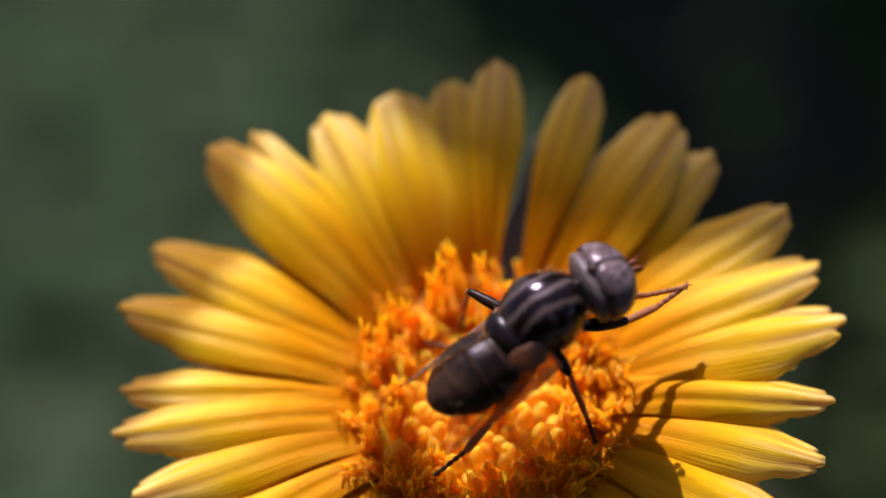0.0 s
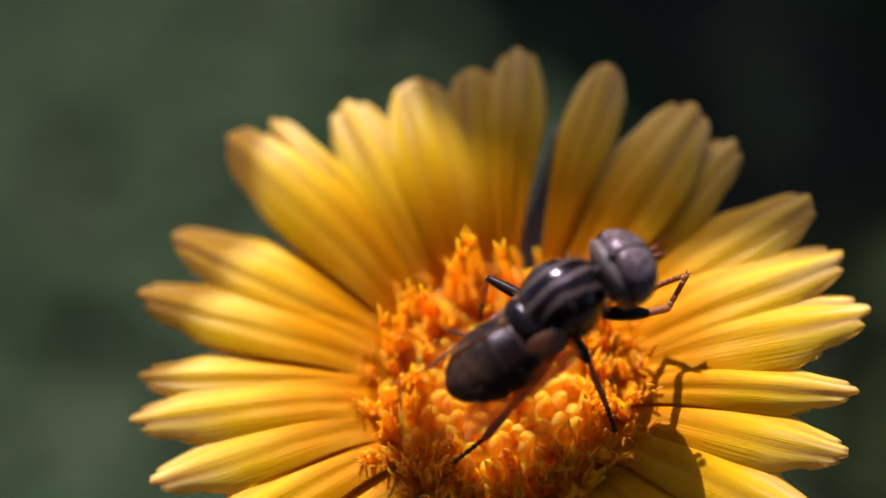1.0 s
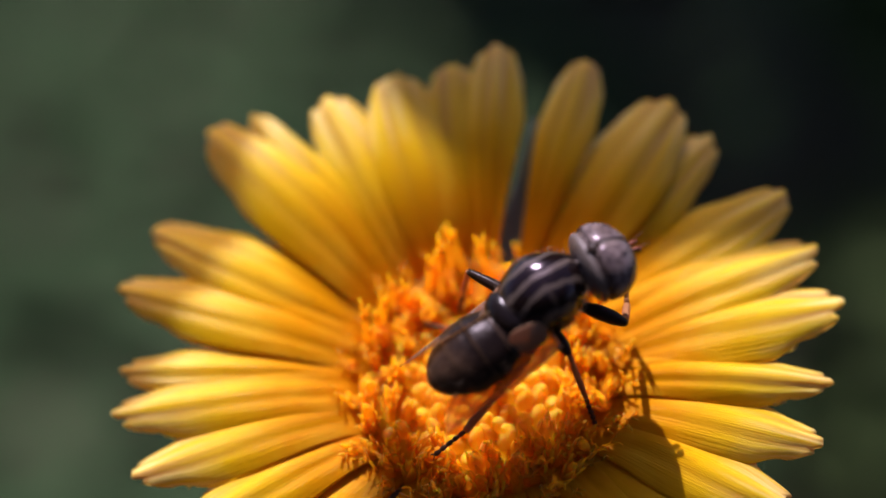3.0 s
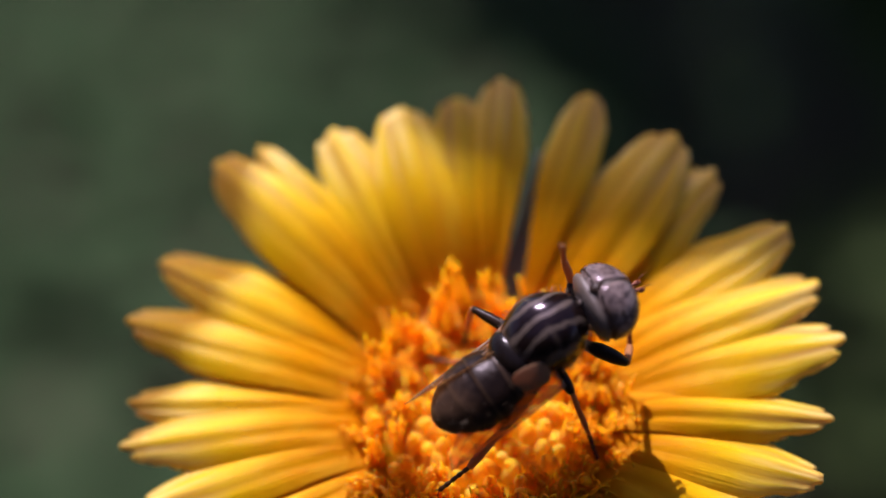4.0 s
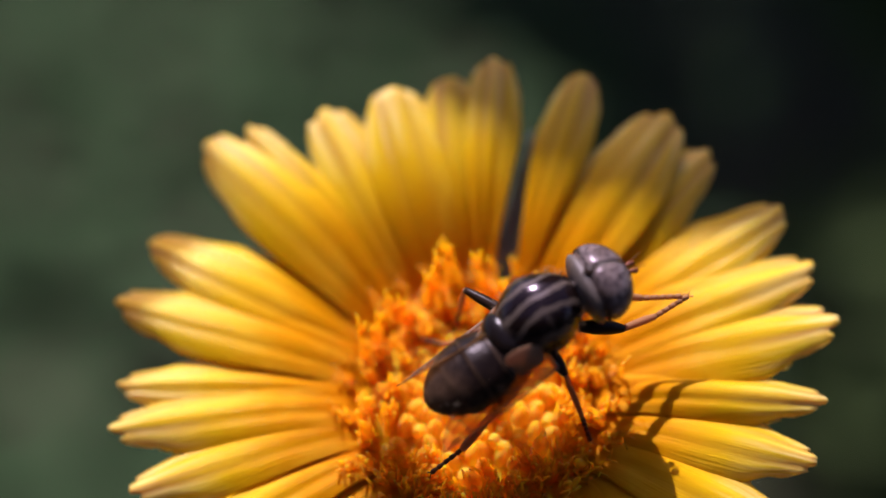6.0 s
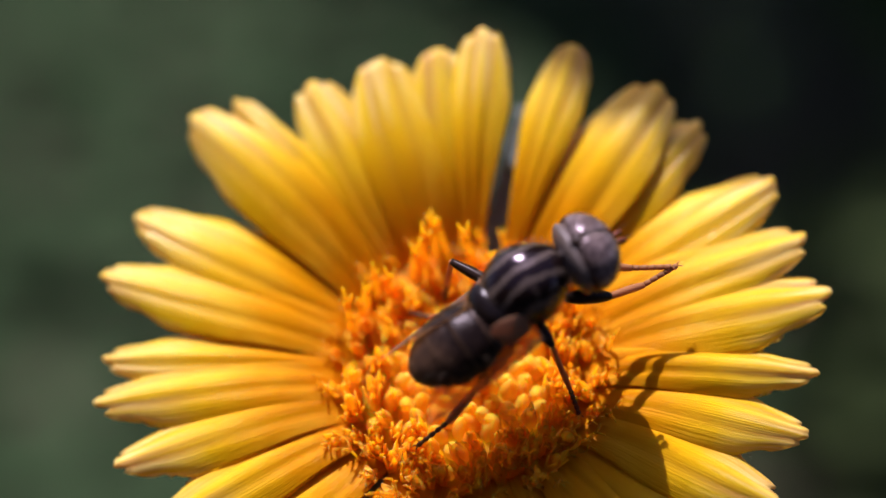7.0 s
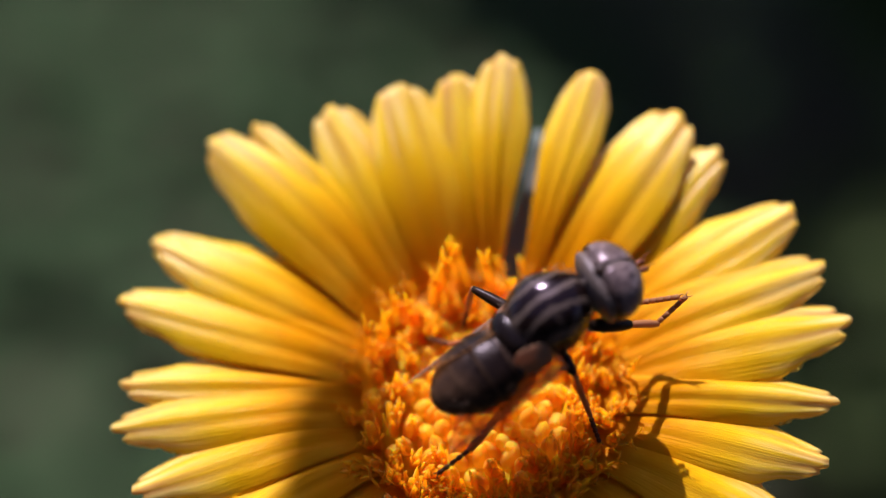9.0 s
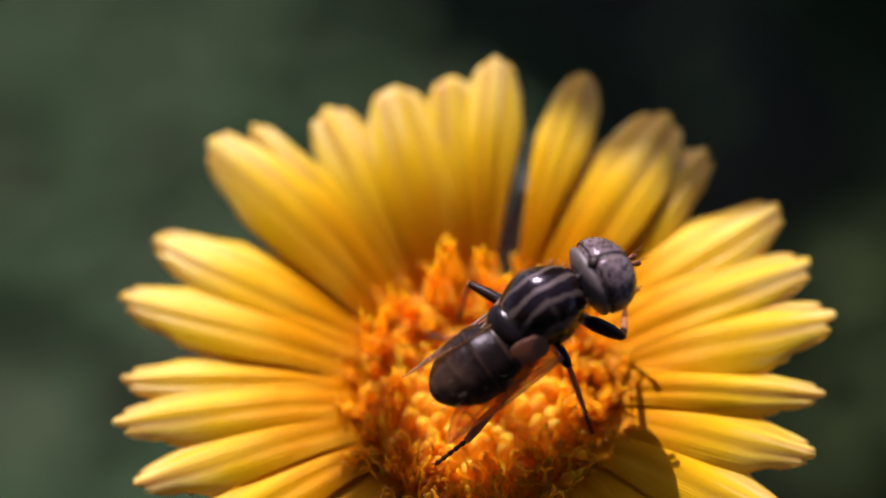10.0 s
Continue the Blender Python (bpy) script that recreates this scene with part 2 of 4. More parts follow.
M_PETAL = petal_material()
M_BUD = floret_material("bud_floret", (0.95, 0.47, 0.045), (0.96, 0.55, 0.085), 0.35)
M_FLORET = floret_material("open_floret", (0.95, 0.41, 0.022), (0.96, 0.50, 0.055), 0.5)
M_SPIRE = floret_material("spire", (0.95, 0.42, 0.016), (0.96, 0.50, 0.038), 0.5)
M_ANTHER = floret_material("anther", (0.95, 0.42, 0.02), (0.96, 0.50, 0.045), 0.5)
M_RUST = floret_material("rust_anther", (0.82, 0.20, 0.008), (0.92, 0.32, 0.02), 0.4)
M_DISC = floret_material("disc", (0.96, 0.46, 0.015), (0.97, 0.52, 0.03), 0.2)
M_BRACT = green_material("bract", (0.11, 0.125, 0.135), (0.27, 0.29, 0.33), (0.12, 0.18, 0.08), 500.0, 0.25)
# Leaves of the added shade weeds; the clear share sets how dark their shade is.
M_SHADE_LEAF = green_material("shade_leaf", (0.16, 0.12, 0.03), (0.24, 0.19, 0.05), (0.98, 0.74, 0.14), 120.0, 0.7, clear=(0.27, (1.0, 0.78, 0.25)))
M_SHADE_THIN = green_material("thin_shade_leaf", (0.16, 0.12, 0.03), (0.24, 0.19, 0.05), (0.98, 0.74, 0.14), 120.0, 0.7, clear=(0.55, (1.0, 0.80, 0.35)))
M_SHADE_BLADE = green_material("shade_blade", (0.10, 0.13, 0.03), (0.18, 0.20, 0.05), (0.90, 0.74, 0.14), 120.0, 0.7, clear=(0.12, (1.0, 0.85, 0.4)))
M_STEM = green_material("stem", (0.05, 0.09, 0.035), (0.10, 0.15, 0.06), (0.10, 0.20, 0.03), 300.0, 0.1)
M_LEAF = green_material("leaf", (0.035, 0.065, 0.028), (0.085, 0.125, 0.06), (0.10, 0.22, 0.02), 120.0, 0.25)
M_COVER = green_material("ground_leaf", (0.0155, 0.0265, 0.0138), (0.039, 0.060, 0.0325), (0.010, 0.044, 0.012), 14.0, 0.2, 0.9, 0.05)
M_SHRUB = green_material("shrub_leaf", (0.022, 0.030, 0.012), (0.050, 0.066, 0.026), (0.04, 0.09, 0.01), 20.0, 0.12, 0.8, 0.08)
M_LOW = green_material("low_bush_leaf", (0.030, 0.044, 0.024), (0.062, 0.084, 0.045), (0.08, 0.14, 0.04), 20.0, 0.12, 1.0, 0.0)
M_BARK = plain("bark", (0.05, 0.035, 0.025), (0.13, 0.095, 0.07), 60.0, 0.85, 0.2, 0.6, 0.004)
M_THORAX = thorax_material()
M_ABDOMEN = abdomen_material()
M_EYE = eye_material()
M_SPOT = plain("eye_spot", (0.002, 0.001, 0.0015), (0.006, 0.004, 0.005), 6000.0, 0.45, 0.04, 0.1, 0.00001)
M_HEAD = plain("head_cuticle", (0.050, 0.033, 0.034), (0.115, 0.082, 0.084), 3000.0, 0.5)
M_BLACK = plain("black_cuticle", (0.007, 0.003, 0.0025), (0.026, 0.013, 0.010), 2500.0, 0.36, 0.09, 0.15, 0.00002)
M_SCUTELLUM = plain("scutellum_cuticle", (0.002, 0.001, 0.001), (0.010, 0.006, 0.006), 4000.0, 0.19, 0.16, 0.25, 0.00002)
M_BROWN = green_material("brown_cuticle", (0.20, 0.078, 0.042), (0.46, 0.20, 0.105), (0.70, 0.28, 0.13), 2500.0, 0.45, 0.4, 0.2)
M_TARSUS = green_material("tarsus_cuticle", (0.03, 0.012, 0.010), (0.12, 0.045, 0.025), (0.30, 0.10, 0.05), 2500.0, 0.2, 0.4, 0.2)
M_ANTENNA = plain("antenna_cuticle", (0.09, 0.022, 0.012), (0.22, 0.062, 0.032), 3000.0, 0.5, 0.25)
M_CALYPTER = green_material("calypter", (0.16, 0.090, 0.070), (0.32, 0.185, 0.145), (0.70, 0.34, 0.20), 1500.0, 0.5, 0.75, 0.05)
M_VEIN = plain("vein", (0.07, 0.03, 0.012), (0.18, 0.08, 0.03), 2000.0, 0.4)
M_HAIR = plain("hair", (0.08, 0.05, 0.04), (0.22, 0.15, 0.11), 2000.0, 0.6)
M_WING = wing_material()
M_SOIL = soil_material()


# ---- building helpers ----
def part(name, bm, material, parent=None, label="", smooth=True, at=None):
    me = bpy.data.meshes.new(name)
    bm.to_mesh(me)
    bm.free()
    for mat in (material if isinstance(material, (list, tuple)) else (material,)):
        me.materials.append(mat)
    if smooth:
        me.polygons.foreach_set("use_smooth", [True] * len(me.polygons))
    ob = new(name, me)
    if parent is not None:
        ob.parent = parent
    if at is not None:
        ob.matrix_basis = at
    return tagged(ob, label)


def tube(bm, pts, radii, sides=10, mat=0, flat=1.0, cap=True):
    """A tapered tube through points (Vectors), closed at both ends."""
    pts = [Vector(p) for p in pts]
    rings = []
    side = None
    for i, p in enumerate(pts):
        d = (pts[min(i + 1, len(pts) - 1)] - pts[max(i - 1, 0)]).normalized()
        if side is None:
            ref = Vector((0, 0, 1)) if abs(d.z) < 0.9 else Vector((1, 0, 0))
            side = d.cross(ref).normalized()
        side = (side - d * side.dot(d)).normalized()
        up = d.cross(side)
        rings.append([bm.verts.new(p + radii[i] * (math.cos(a) * side + flat * math.sin(a) * up)) for a in (2 * math.pi * k / sides for k in range(sides))])
    for r0, r1 in zip(rings, rings[1:]):
        for k in range(sides):
            f = bm.faces.new((r0[k], r0[(k + 1) % sides], r1[(k + 1) % sides], r1[k]))
            f.material_index = mat
    if cap:
        bm.faces.new(rings[0][::-1]).material_index = mat
        bm.faces.new(rings[-1]).material_index = mat
    return rings


def smooth_path(pts, n):
    """Points on a soft curve through the given ones."""
    pts = [Vector(p) for p in pts]
    out = []
    for k in range(n):
        s = k / (n - 1) * (len(pts) - 1)
        i = min(int(s), len(pts) - 2)
        t = s - i
        p0, p1, p2, p3 = pts[max(i - 1, 0)], pts[i], pts[i + 1], pts[min(i + 2, len(pts) - 1)]
        out.append(0.5 * (2 * p1 + (p2 - p0) * t + (2 * p0 - 5 * p1 + 4 * p2 - p3) * t * t + (3 * p1 - p0 - 3 * p2 + p3) * t ** 3))
    return out


def ball(bm, centre, radii, seg=28, rings=18, mat=0, shape=None):
    """An ellipsoid; shape(unit vector) may return a factor or a changed unit vector."""
    c, r = Vector(centre), Vector(radii)
    rows = []
    for i in range(rings + 1):
        th = math.pi * i / rings
        row = []
        for k in range(seg if 0 < i < rings else 1):
            ph = 2 * math.pi * k / seg
            v = Vector((math.cos(th), math.sin(th) * math.cos(ph), math.sin(th) * math.sin(ph)))
            if shape:
                v = shape(v)
            row.append(bm.verts.new(c + Vector((v.x * r.x, v.y * r.y, v.z * r.z))))
        rows.append(row)
    for a, b in zip(rows, rows[1:]):
        for k in range(seg):
            q = [a[k % len(a)], a[(k + 1) % len(a)], b[(k + 1) % len(b)], b[k % len(b)]]
            q = list(dict.fromkeys(q))
            bm.faces.new(q[::-1]).material_index = mat
    return rows


def sheet(bm, top, thick, uv=None, mat=0):
    """A closed thin sheet from a grid of top points, its underside shifted by thick along the local normal."""
    nu, nv = len(top), len(top[0])
    low = []
    for i in range(nu):
        row = []
        for j in range(nv):
            du = top[min(i + 1, nu - 1)][j] - top[max(i - 1, 0)][j]
            dv = top[i][min(j + 1, nv - 1)] - top[i][max(j - 1, 0)]
            nrm = du.cross(dv)
            nrm = nrm.normalized() if nrm.length > 1e-12 else Vector((0, 0, 1))
            if nrm.z < 0:
                nrm = -nrm
            row.append(top[i][j] - nrm * thick)
        low.append(row)
    a = [[bm.verts.new(p) for p in row] for row in top]
    b = [[bm.verts.new(p) for p in row] for row in low]
    layer = bm.loops.layers.uv.verify() if uv else None
    where = {}
    for i in range(nu):
        for j in range(nv):
            if uv:
                where[a[i][j]] = where[b[i][j]] = uv[i][j]
    faces = []
    for i in range(nu - 1):
        for j in range(nv - 1):
            faces.append(bm.faces.new((a[i][j], a[i + 1][j], a[i + 1][j + 1], a[i][j + 1])))
            faces.append(bm.faces.new((b[i][j + 1], b[i + 1][j + 1], b[i + 1][j], b[i][j])))
    for i in range(nu - 1):
        faces.append(bm.faces.new((a[i + 1][0], a[i][0], b[i][0], b[i + 1][0])))
        faces.append(bm.faces.new((a[i][-1], a[i + 1][-1], b[i + 1][-1], b[i][-1])))
    for j in range(nv - 1):
        faces.append(bm.faces.new((a[0][j], a[0][j + 1], b[0][j + 1], b[0][j])))
        faces.append(bm.faces.new((a[-1][j + 1], a[-1][j], b[-1][j], b[-1][j + 1])))
    for f in faces:
        f.material_index = mat
        if uv:
            for lp in f.loops:
                lp[layer].uv = where[lp.vert]


def soft(x):
    x = min(max(x, 0.0), 1.0)
    return x * x * (3 - 2 * x)


# ---- the flower ----
flower = tagged(new("marigold_flower"), "yellow-orange field marigold in full bloom on its green stem", "flower")
flower.matrix_basis = FLOWER
PETAL_IN = 4.4


def petal(azimuth, reach, lift, width, arch=0.5, drop=0.0, cup=1.25, bend=0.0, teeth=0.034, foot=0.60, roll=0.0):
    """One ray petal: azimuth and lift in degrees, reach from the axis to its tip, width and arch in mm."""
    rng = random.Random(int(azimuth * 10) + 7)
    back = max(math.sin(radians(azimuth)), 0.0)
    lift += 7.5 * back ** 3
    length = reach - 0.85 * back ** 3 - PETAL_IN + 0.15
    width *= 1.16 + 0.06 * back
    teeth *= 1 - 0.6 * back
    rounding = 0.15 - 0.01 * back
    cup *= 1 - 0.45 * back
    arch = arch * (1.45 - 0.45 * back) + 0.35 * back
    rise = math.tan(radians(lift))
    nu, nv = 30, 25
    top, uv = [], []
    ridge = rng.uniform(0.28, 0.40)
    deep = rng.uniform(0.05, 0.12)
    nick = [rng.uniform(0.5, 1.3) * teeth for _ in range(2)]
    wave = rng.uniform(0, 6.3)
    for i in range(nu):
        u = i / (nu - 1)
        row, urow = [], []
        for j in range(nv):
            v = 2 * j / (nv - 1) - 1
            end = 1 - rounding * abs(v) ** (2.4 + 0.6 * back)
            end -= 0.006 * math.sin(9 * v + wave)
            along = u * (1 + (end - 1) * soft((u - 0.45) / 0.55))
            for s, k in zip((-1, 1), nick):
                along -= k * math.exp(-((v - s * 0.36) / 0.10) ** 2) * soft((u - 0.80) / 0.20)
            broad = (foot + (1 - foot) * soft(along / (0.55 if foot > 0.4 else 0.85))) * (1 - (0.40 - 0.24 * back) * soft((u - 0.66) / 0.34) ** 1.4)
            side = v * broad * width / 2
            x = PETAL_IN + along * length
            y = side + bend * along * along
            z = along * length * rise + arch * math.sin(math.pi * along ** (0.68 + 0.20 * back)) - drop
            z -= cup * v * v * (0.06 + 0.94 * along) * broad
            groove = math.exp(-((abs(v) - ridge) / 0.15) ** 2)
            z -= deep * groove * soft(along / 0.25)
            z += 0.03 * math.sin(5 * along + 3 * v + wave) + roll * side * soft(along / 0.5)
            z -= 0.16 * soft((along - 0.72) / 0.28) * (1 - back)
            row.append(Vector((x, y, z)) * MM)
            urow.append((0.5 + 0.5 * v, u))
        top.append(row)
        uv.append(urow)
    bm = bmesh.new()
    sheet(bm, top, 0.13 * MM, uv)
    return part("petal", bm, M_PETAL, flower, at=pose(0, 0, 0, 0, 0, azimuth))


petal(194.8, 14.25, 4.4, 2.6, 0.9, 0.0)
petal(184.8, 14.75, 6.8, 2.70, 0.9, -0.10)
petal(177.7, 14.55, 8.4, 2.4, 0.8, -0.06)
petal(165.0, 15.3, 12.2, 2.75, 0.8, -0.14)
petal(154.3, 15.1, 14.9, 2.7, 0.8, 0.06)
petal(137.0, 15.6, 19.2, 2.7, 1.0, 0.0, roll=-0.30)
petal(130.6, 15.0, 20.0, 1.7, 0.9, 0.12, roll=-0.45)
petal(118.3, 13.9, 22.1, 2.7, 0.8, 0.1)
petal(105.4, 13.6, 23.4, 2.9, 0.8, -0.1)
petal(93.8, 13.75, 24.0, 2.5, 0.8, 0.25)
petal(85.3, 14.25, 23.9, 2.3, 0.8, 0.0, foot=0.24)
petal(68.9, 14.3, 23.1, 2.2, 0.8, 0.1, foot=0.24)
petal(53.0, 14.2, 20.7, 3.2, 0.8, 0.0)
petal(44.6, 14.2, 19.0, 2.4, 0.8, 0.45)
petal(28.7, 14.55, 15.9, 2.9, 0.6, -0.05)
petal(18.6, 14.45, 13.2, 2.9, 0.9, -0.1)
petal(9.3, 14.6, 11.2, 3.2, 0.9, -0.02)
petal(356.8, 13.65, 7.2, 2.1, 0.9, -0.15)
petal(346.6, 13.4, 5.2, 2.6, 0.8, 0.02)
petal(334.5, 12.9, 2.2, 2.9, 0.7, 0.0)
petal(320.0, 12.9, 0.5, 2.8, 0.6, 0.25)
petal(309.0, 13.1, -1.0, 2.6, 0.6, 0.0)
petal(292.0, 13.0, -3.0, 2.7, 0.6, 0.15)
petal(278.0, 13.2, -4.0, 2.8, 0.6, -0.05)
petal(262.0, 13.0, -4.0, 2.7, 0.6, 0.15)
petal(246.0, 13.2, -3.0, 2.8, 0.6, 0.0)
petal(222.0, 13.3, -0.5, 2.8, 0.6, 0.15)
petal(207.0, 13.6, 2.0, 2.8, 0.7, -0.05)


def dome(r):
    return 1.25 - 1.15 * (r / 5.6) ** 2


def disc_base():
    bm = bmesh.new()
    profile = [(0.0, dome(0) - 0.15), (1.5, dome(1.5) - 0.15), (3.0, dome(3) - 0.10), (4.4, dome(4.4) - 0.05), (5.0, dome(5.0) - 0.35), (5.0, -0.6), (4.4, -1.2)]
    rings = []
    for r, z in profile[1:]:
        rings.append([bm.verts.new(Vector((r * math.cos(a), r * math.sin(a), z)) * MM) for a in (2 * math.pi * k / 40 for k in range(40))])
    top = bm.verts.new((0, 0, profile[0][1] * MM))
    for k in range(40):
        bm.faces.new((top, rings[0][k], rings[0][(k + 1) % 40]))
        for a, b in zip(rings, rings[1:]):
            bm.faces.new((a[k], b[k], b[(k + 1) % 40], a[(k + 1) % 40]))
    part("disc", bm, M_DISC, flower, "orange domed flower disc")


disc_base()


def lathe(bm, profile, sides=10, mat=0):
    rings = [[bm.verts.new(Vector((r * math.cos(a), r * math.sin(a), z)) * MM) for a in (2 * math.pi * k / sides for k in range(sides))] for r, z in profile]
    for a, b in zip(rings, rings[1:]):
        for k in range(sides):
            bm.faces.new((a[k], a[(k + 1) % sides], b[(k + 1) % sides], b[k])).material_index = mat
    bm.faces.new(rings[-1]).material_index = mat
    bm.faces.new(rings[0][::-1]).material_index = mat
    return rings


def lobes(bm, z, r0, r1, count, rise, mat=0, turn=0.0):
    """Pointed lobes that flare from a tube's mouth."""
    for k in range(count):
        a = turn + 2 * math.pi * k / count
        d = Vector((math.cos(a), math.sin(a), 0))
        s = Vector((-math.sin(a), math.cos(a), 0))
        w = r0 * 0.62
        p = [d * r0 * 0.9 + s * w + Vector((0, 0, z)), d * r0 * 0.9 - s * w + Vector((0, 0, z)),
             d * (r0 + 0.55 * (r1 - r0)) - s * w * 0.75 + Vector((0, 0, z + rise * 0.8)), d * r1 + Vector((0, 0, z + rise)),
             d * (r0 + 0.55 * (r1 - r0)) + s * w * 0.75 + Vector((0, 0, z + rise * 0.8))]
        top = [bm.verts.new(q * MM) for q in p]
        low = [bm.verts.new((q - d * 0.05 - Vector((0, 0, 0.06))) * MM) for q in p]
        bm.faces.new(top).material_index = mat
        bm.faces.new(low[::-1]).material_index = mat
        for i in range(5):
            bm.faces.new((top[i], low[i], low[(i + 1) % 5], top[(i + 1) % 5])).material_index = mat


def mesh_of(name, make, mats):
    bm = bmesh.new()
    make(bm)
    bmesh.ops.recalc_face_normals(bm, faces=bm.faces)
    me = bpy.data.meshes.new(name)
    bm.to_mesh(me)
    bm.free()
    for m in mats:
        me.materials.append(m)
    me.polygons.foreach_set("use_smooth", [True] * len(me.polygons))
    return me


def bud_shape(bm):
    lathe(bm, [(0.26, -0.7), (0.33, -0.2), (0.385, 0.12), (0.40, 0.36), (0.365, 0.60), (0.28, 0.82), (0.16, 0.97), (0.07, 1.06), (0.02, 1.12)], 10)


def flames(bm, z, r0, r1, count, tall, mat=0):
    """Tall narrow pointed lobes that stand up round a tube's mouth."""
    for k in range(count):
        a = 2 * math.pi * k / count + 0.3 * math.sin(7 * k)
        d = Vector((math.cos(a), math.sin(a), 0))
        s = Vector((-math.sin(a), math.cos(a), 0))
        h = tall * (1 + 0.18 * math.sin(5 * k + 1))
        rows = []
        for f, w, out in ((0.0, 0.62, 0.0), (0.35, 0.60, 0.35), (0.72, 0.36, 0.75), (1.0, 0.06, 1.0)):
            c = d * (r0 + (r1 - r0) * out) + Vector((0, 0, z + h * f))
            rows.append([bm.verts.new(q * MM) for q in (c + s * r0 * w, c + d * 0.05, c - s * r0 * w, c - d * 0.05)])
        for p, q in zip(rows, rows[1:]):
            for i in range(4):
                bm.faces.new((p[i], p[(i + 1) % 4], q[(i + 1) % 4], q[i])).material_index = mat
        bm.faces.new(rows[-1]).material_index = mat


def cone_shape(bm):
    lathe(bm, [(0.20, -0.9), (0.27, 0.1), (0.345, 0.6), (0.36, 0.95), (0.30, 1.32), (0.18, 1.62), (0.04, 1.82)], 10)
    flames(bm, 1.05, 0.25, 0.17, 3, 0.95)


def open_shape(bm):
    lathe(bm, [(0.17, -0.9), (0.19, 0.2), (0.25, 0.75), (0.29, 1.1), (0.24, 1.25)], 10)
    flames(bm, 1.0, 0.26, 0.36, 5, 0.95)
    lathe(bm, [(0.15, 0.9), (0.17, 1.4), (0.15, 1.62), (0.05, 1.74)], 8, 1)


def anther_shape(bm):
    lathe(bm, [(0.15, -0.9), (0.17, 0.6), (0.23, 1.1), (0.26, 1.30), (0.20, 1.3)], 10)
    flames(bm, 1.2, 0.23, 0.36, 5, 0.80)
    lathe(bm, [(0.15, 1.1), (0.20, 1.6), (0.21, 2.0), (0.15, 2.22), (0.04, 2.30)], 9, 1)


def forked_shape(bm):
    lathe(bm, [(0.15, -0.9), (0.17, 0.5), (0.24, 1.1), (0.28, 1.35), (0.18, 1.3)], 9)
    lobes(bm, 1.3, 0.26, 0.55, 5, 0.35)
    tube(bm, [Vector(p) * MM for p in ((0, 0, 1.1), (0.02, 0, 1.8), (0, 0.02, 2.35))], [0.10 * MM, 0.085 * MM, 0.09 * MM], 7)
    for s in (-1, 1):
        tube(bm, [Vector(p) * MM for p in ((0, 0, 2.28), (0.10 * s, 0.03, 2.5), (0.24 * s, 0.05, 2.66), (0.36 * s, 0.02, 2.64))], [0.075 * MM, 0.07 * MM, 0.055 * MM, 0.03 * MM], 6)


def spire_shape(bm):
    """A thin pale column with a frayed, forked top."""
    tube(bm, [Vector(p) * MM for p in ((0, 0, -0.9), (0.01, 0, 0.6), (0.03, 0.01, 1.5), (0.02, 0.03, 2.15))], [c * MM for c in (0.11, 0.10, 0.09, 0.11)], 8)
    for k, (dx, dy, up) in enumerate(((0.20, 0.05, 0.55), (-0.10, 0.15, 0.72), (-0.06, -0.17, 0.38))):
        tube(bm, [Vector(p) * MM for p in ((0.02, 0.03, 2.05), (0.02 + dx * 0.5, 0.03 + dy * 0.5, 2.15 + up * 0.5), (0.02 + dx, 0.03 + dy, 2.15 + up))], [c * MM for c in (0.085, 0.07, 0.025)], 6)


def column_shape(bm):
    """A rust-orange anther column with a domed top, in a pale five-lobed tube."""
    lathe(bm, [(0.14, -0.9), (0.17, 0.2), (0.22, 0.55), (0.24, 0.70), (0.18, 0.66)], 9)
    lobes(bm, 0.62, 0.22, 0.40, 5, 0.22)
    lathe(bm, [(0.16, 0.4), (0.19, 0.8), (0.205, 1.25), (0.20, 1.45), (0.15, 1.60), (0.05, 1.66)], 10, 1)


def curl_shape(bm):
    tube(bm, [Vector(p) * MM for p in ((0, 0, -0.6), (0.03, 0, 0.4), (0.10, 0.05, 1.1), (0.22, 0.06, 1.6))], [0.07 * MM, 0.065 * MM, 0.06 * MM, 0.055 * MM], 6)
    for s in (-1, 1):
        tube(bm, [Vector(p) * MM for p in ((0.2, 0.06, 1.55), (0.26 + 0.06 * s, 0.06 + 0.10 * s, 1.8), (0.36, 0.06 + 0.24 * s, 1.92), (0.46, 0.06 + 0.26 * s, 1.84))], [0.05 * MM, 0.048 * MM, 0.04 * MM, 0.02 * MM], 6)


SHAPES = {
    "bud": mesh_of("bud", bud_shape, (M_BUD,)),
    "cone": mesh_of("cone_floret", cone_shape, (M_BUD,)),
    "open": mesh_of("open_floret", open_shape, (M_FLORET, M_ANTHER)),
    "anther": mesh_of("anther_floret", anther_shape, (M_FLORET, M_ANTHER)),
    "forked": mesh_of("forked_floret", forked_shape, (M_FLORET,)),
    "curl": mesh_of("curled_style", curl_shape, (M_FLORET,)),
    "spire": mesh_of("spire_floret", spire_shape, (M_SPIRE,)),
    "column": mesh_of("anther_column", column_shape, (M_FLORET, M_RUST)),
}
NAMES = {"bud": "bud", "cone": "cone_floret", "open": "open_floret", "anther": "anther_floret", "forked": "forked_floret", "curl": "style", "spire": "spire_floret", "column": "column_floret"}


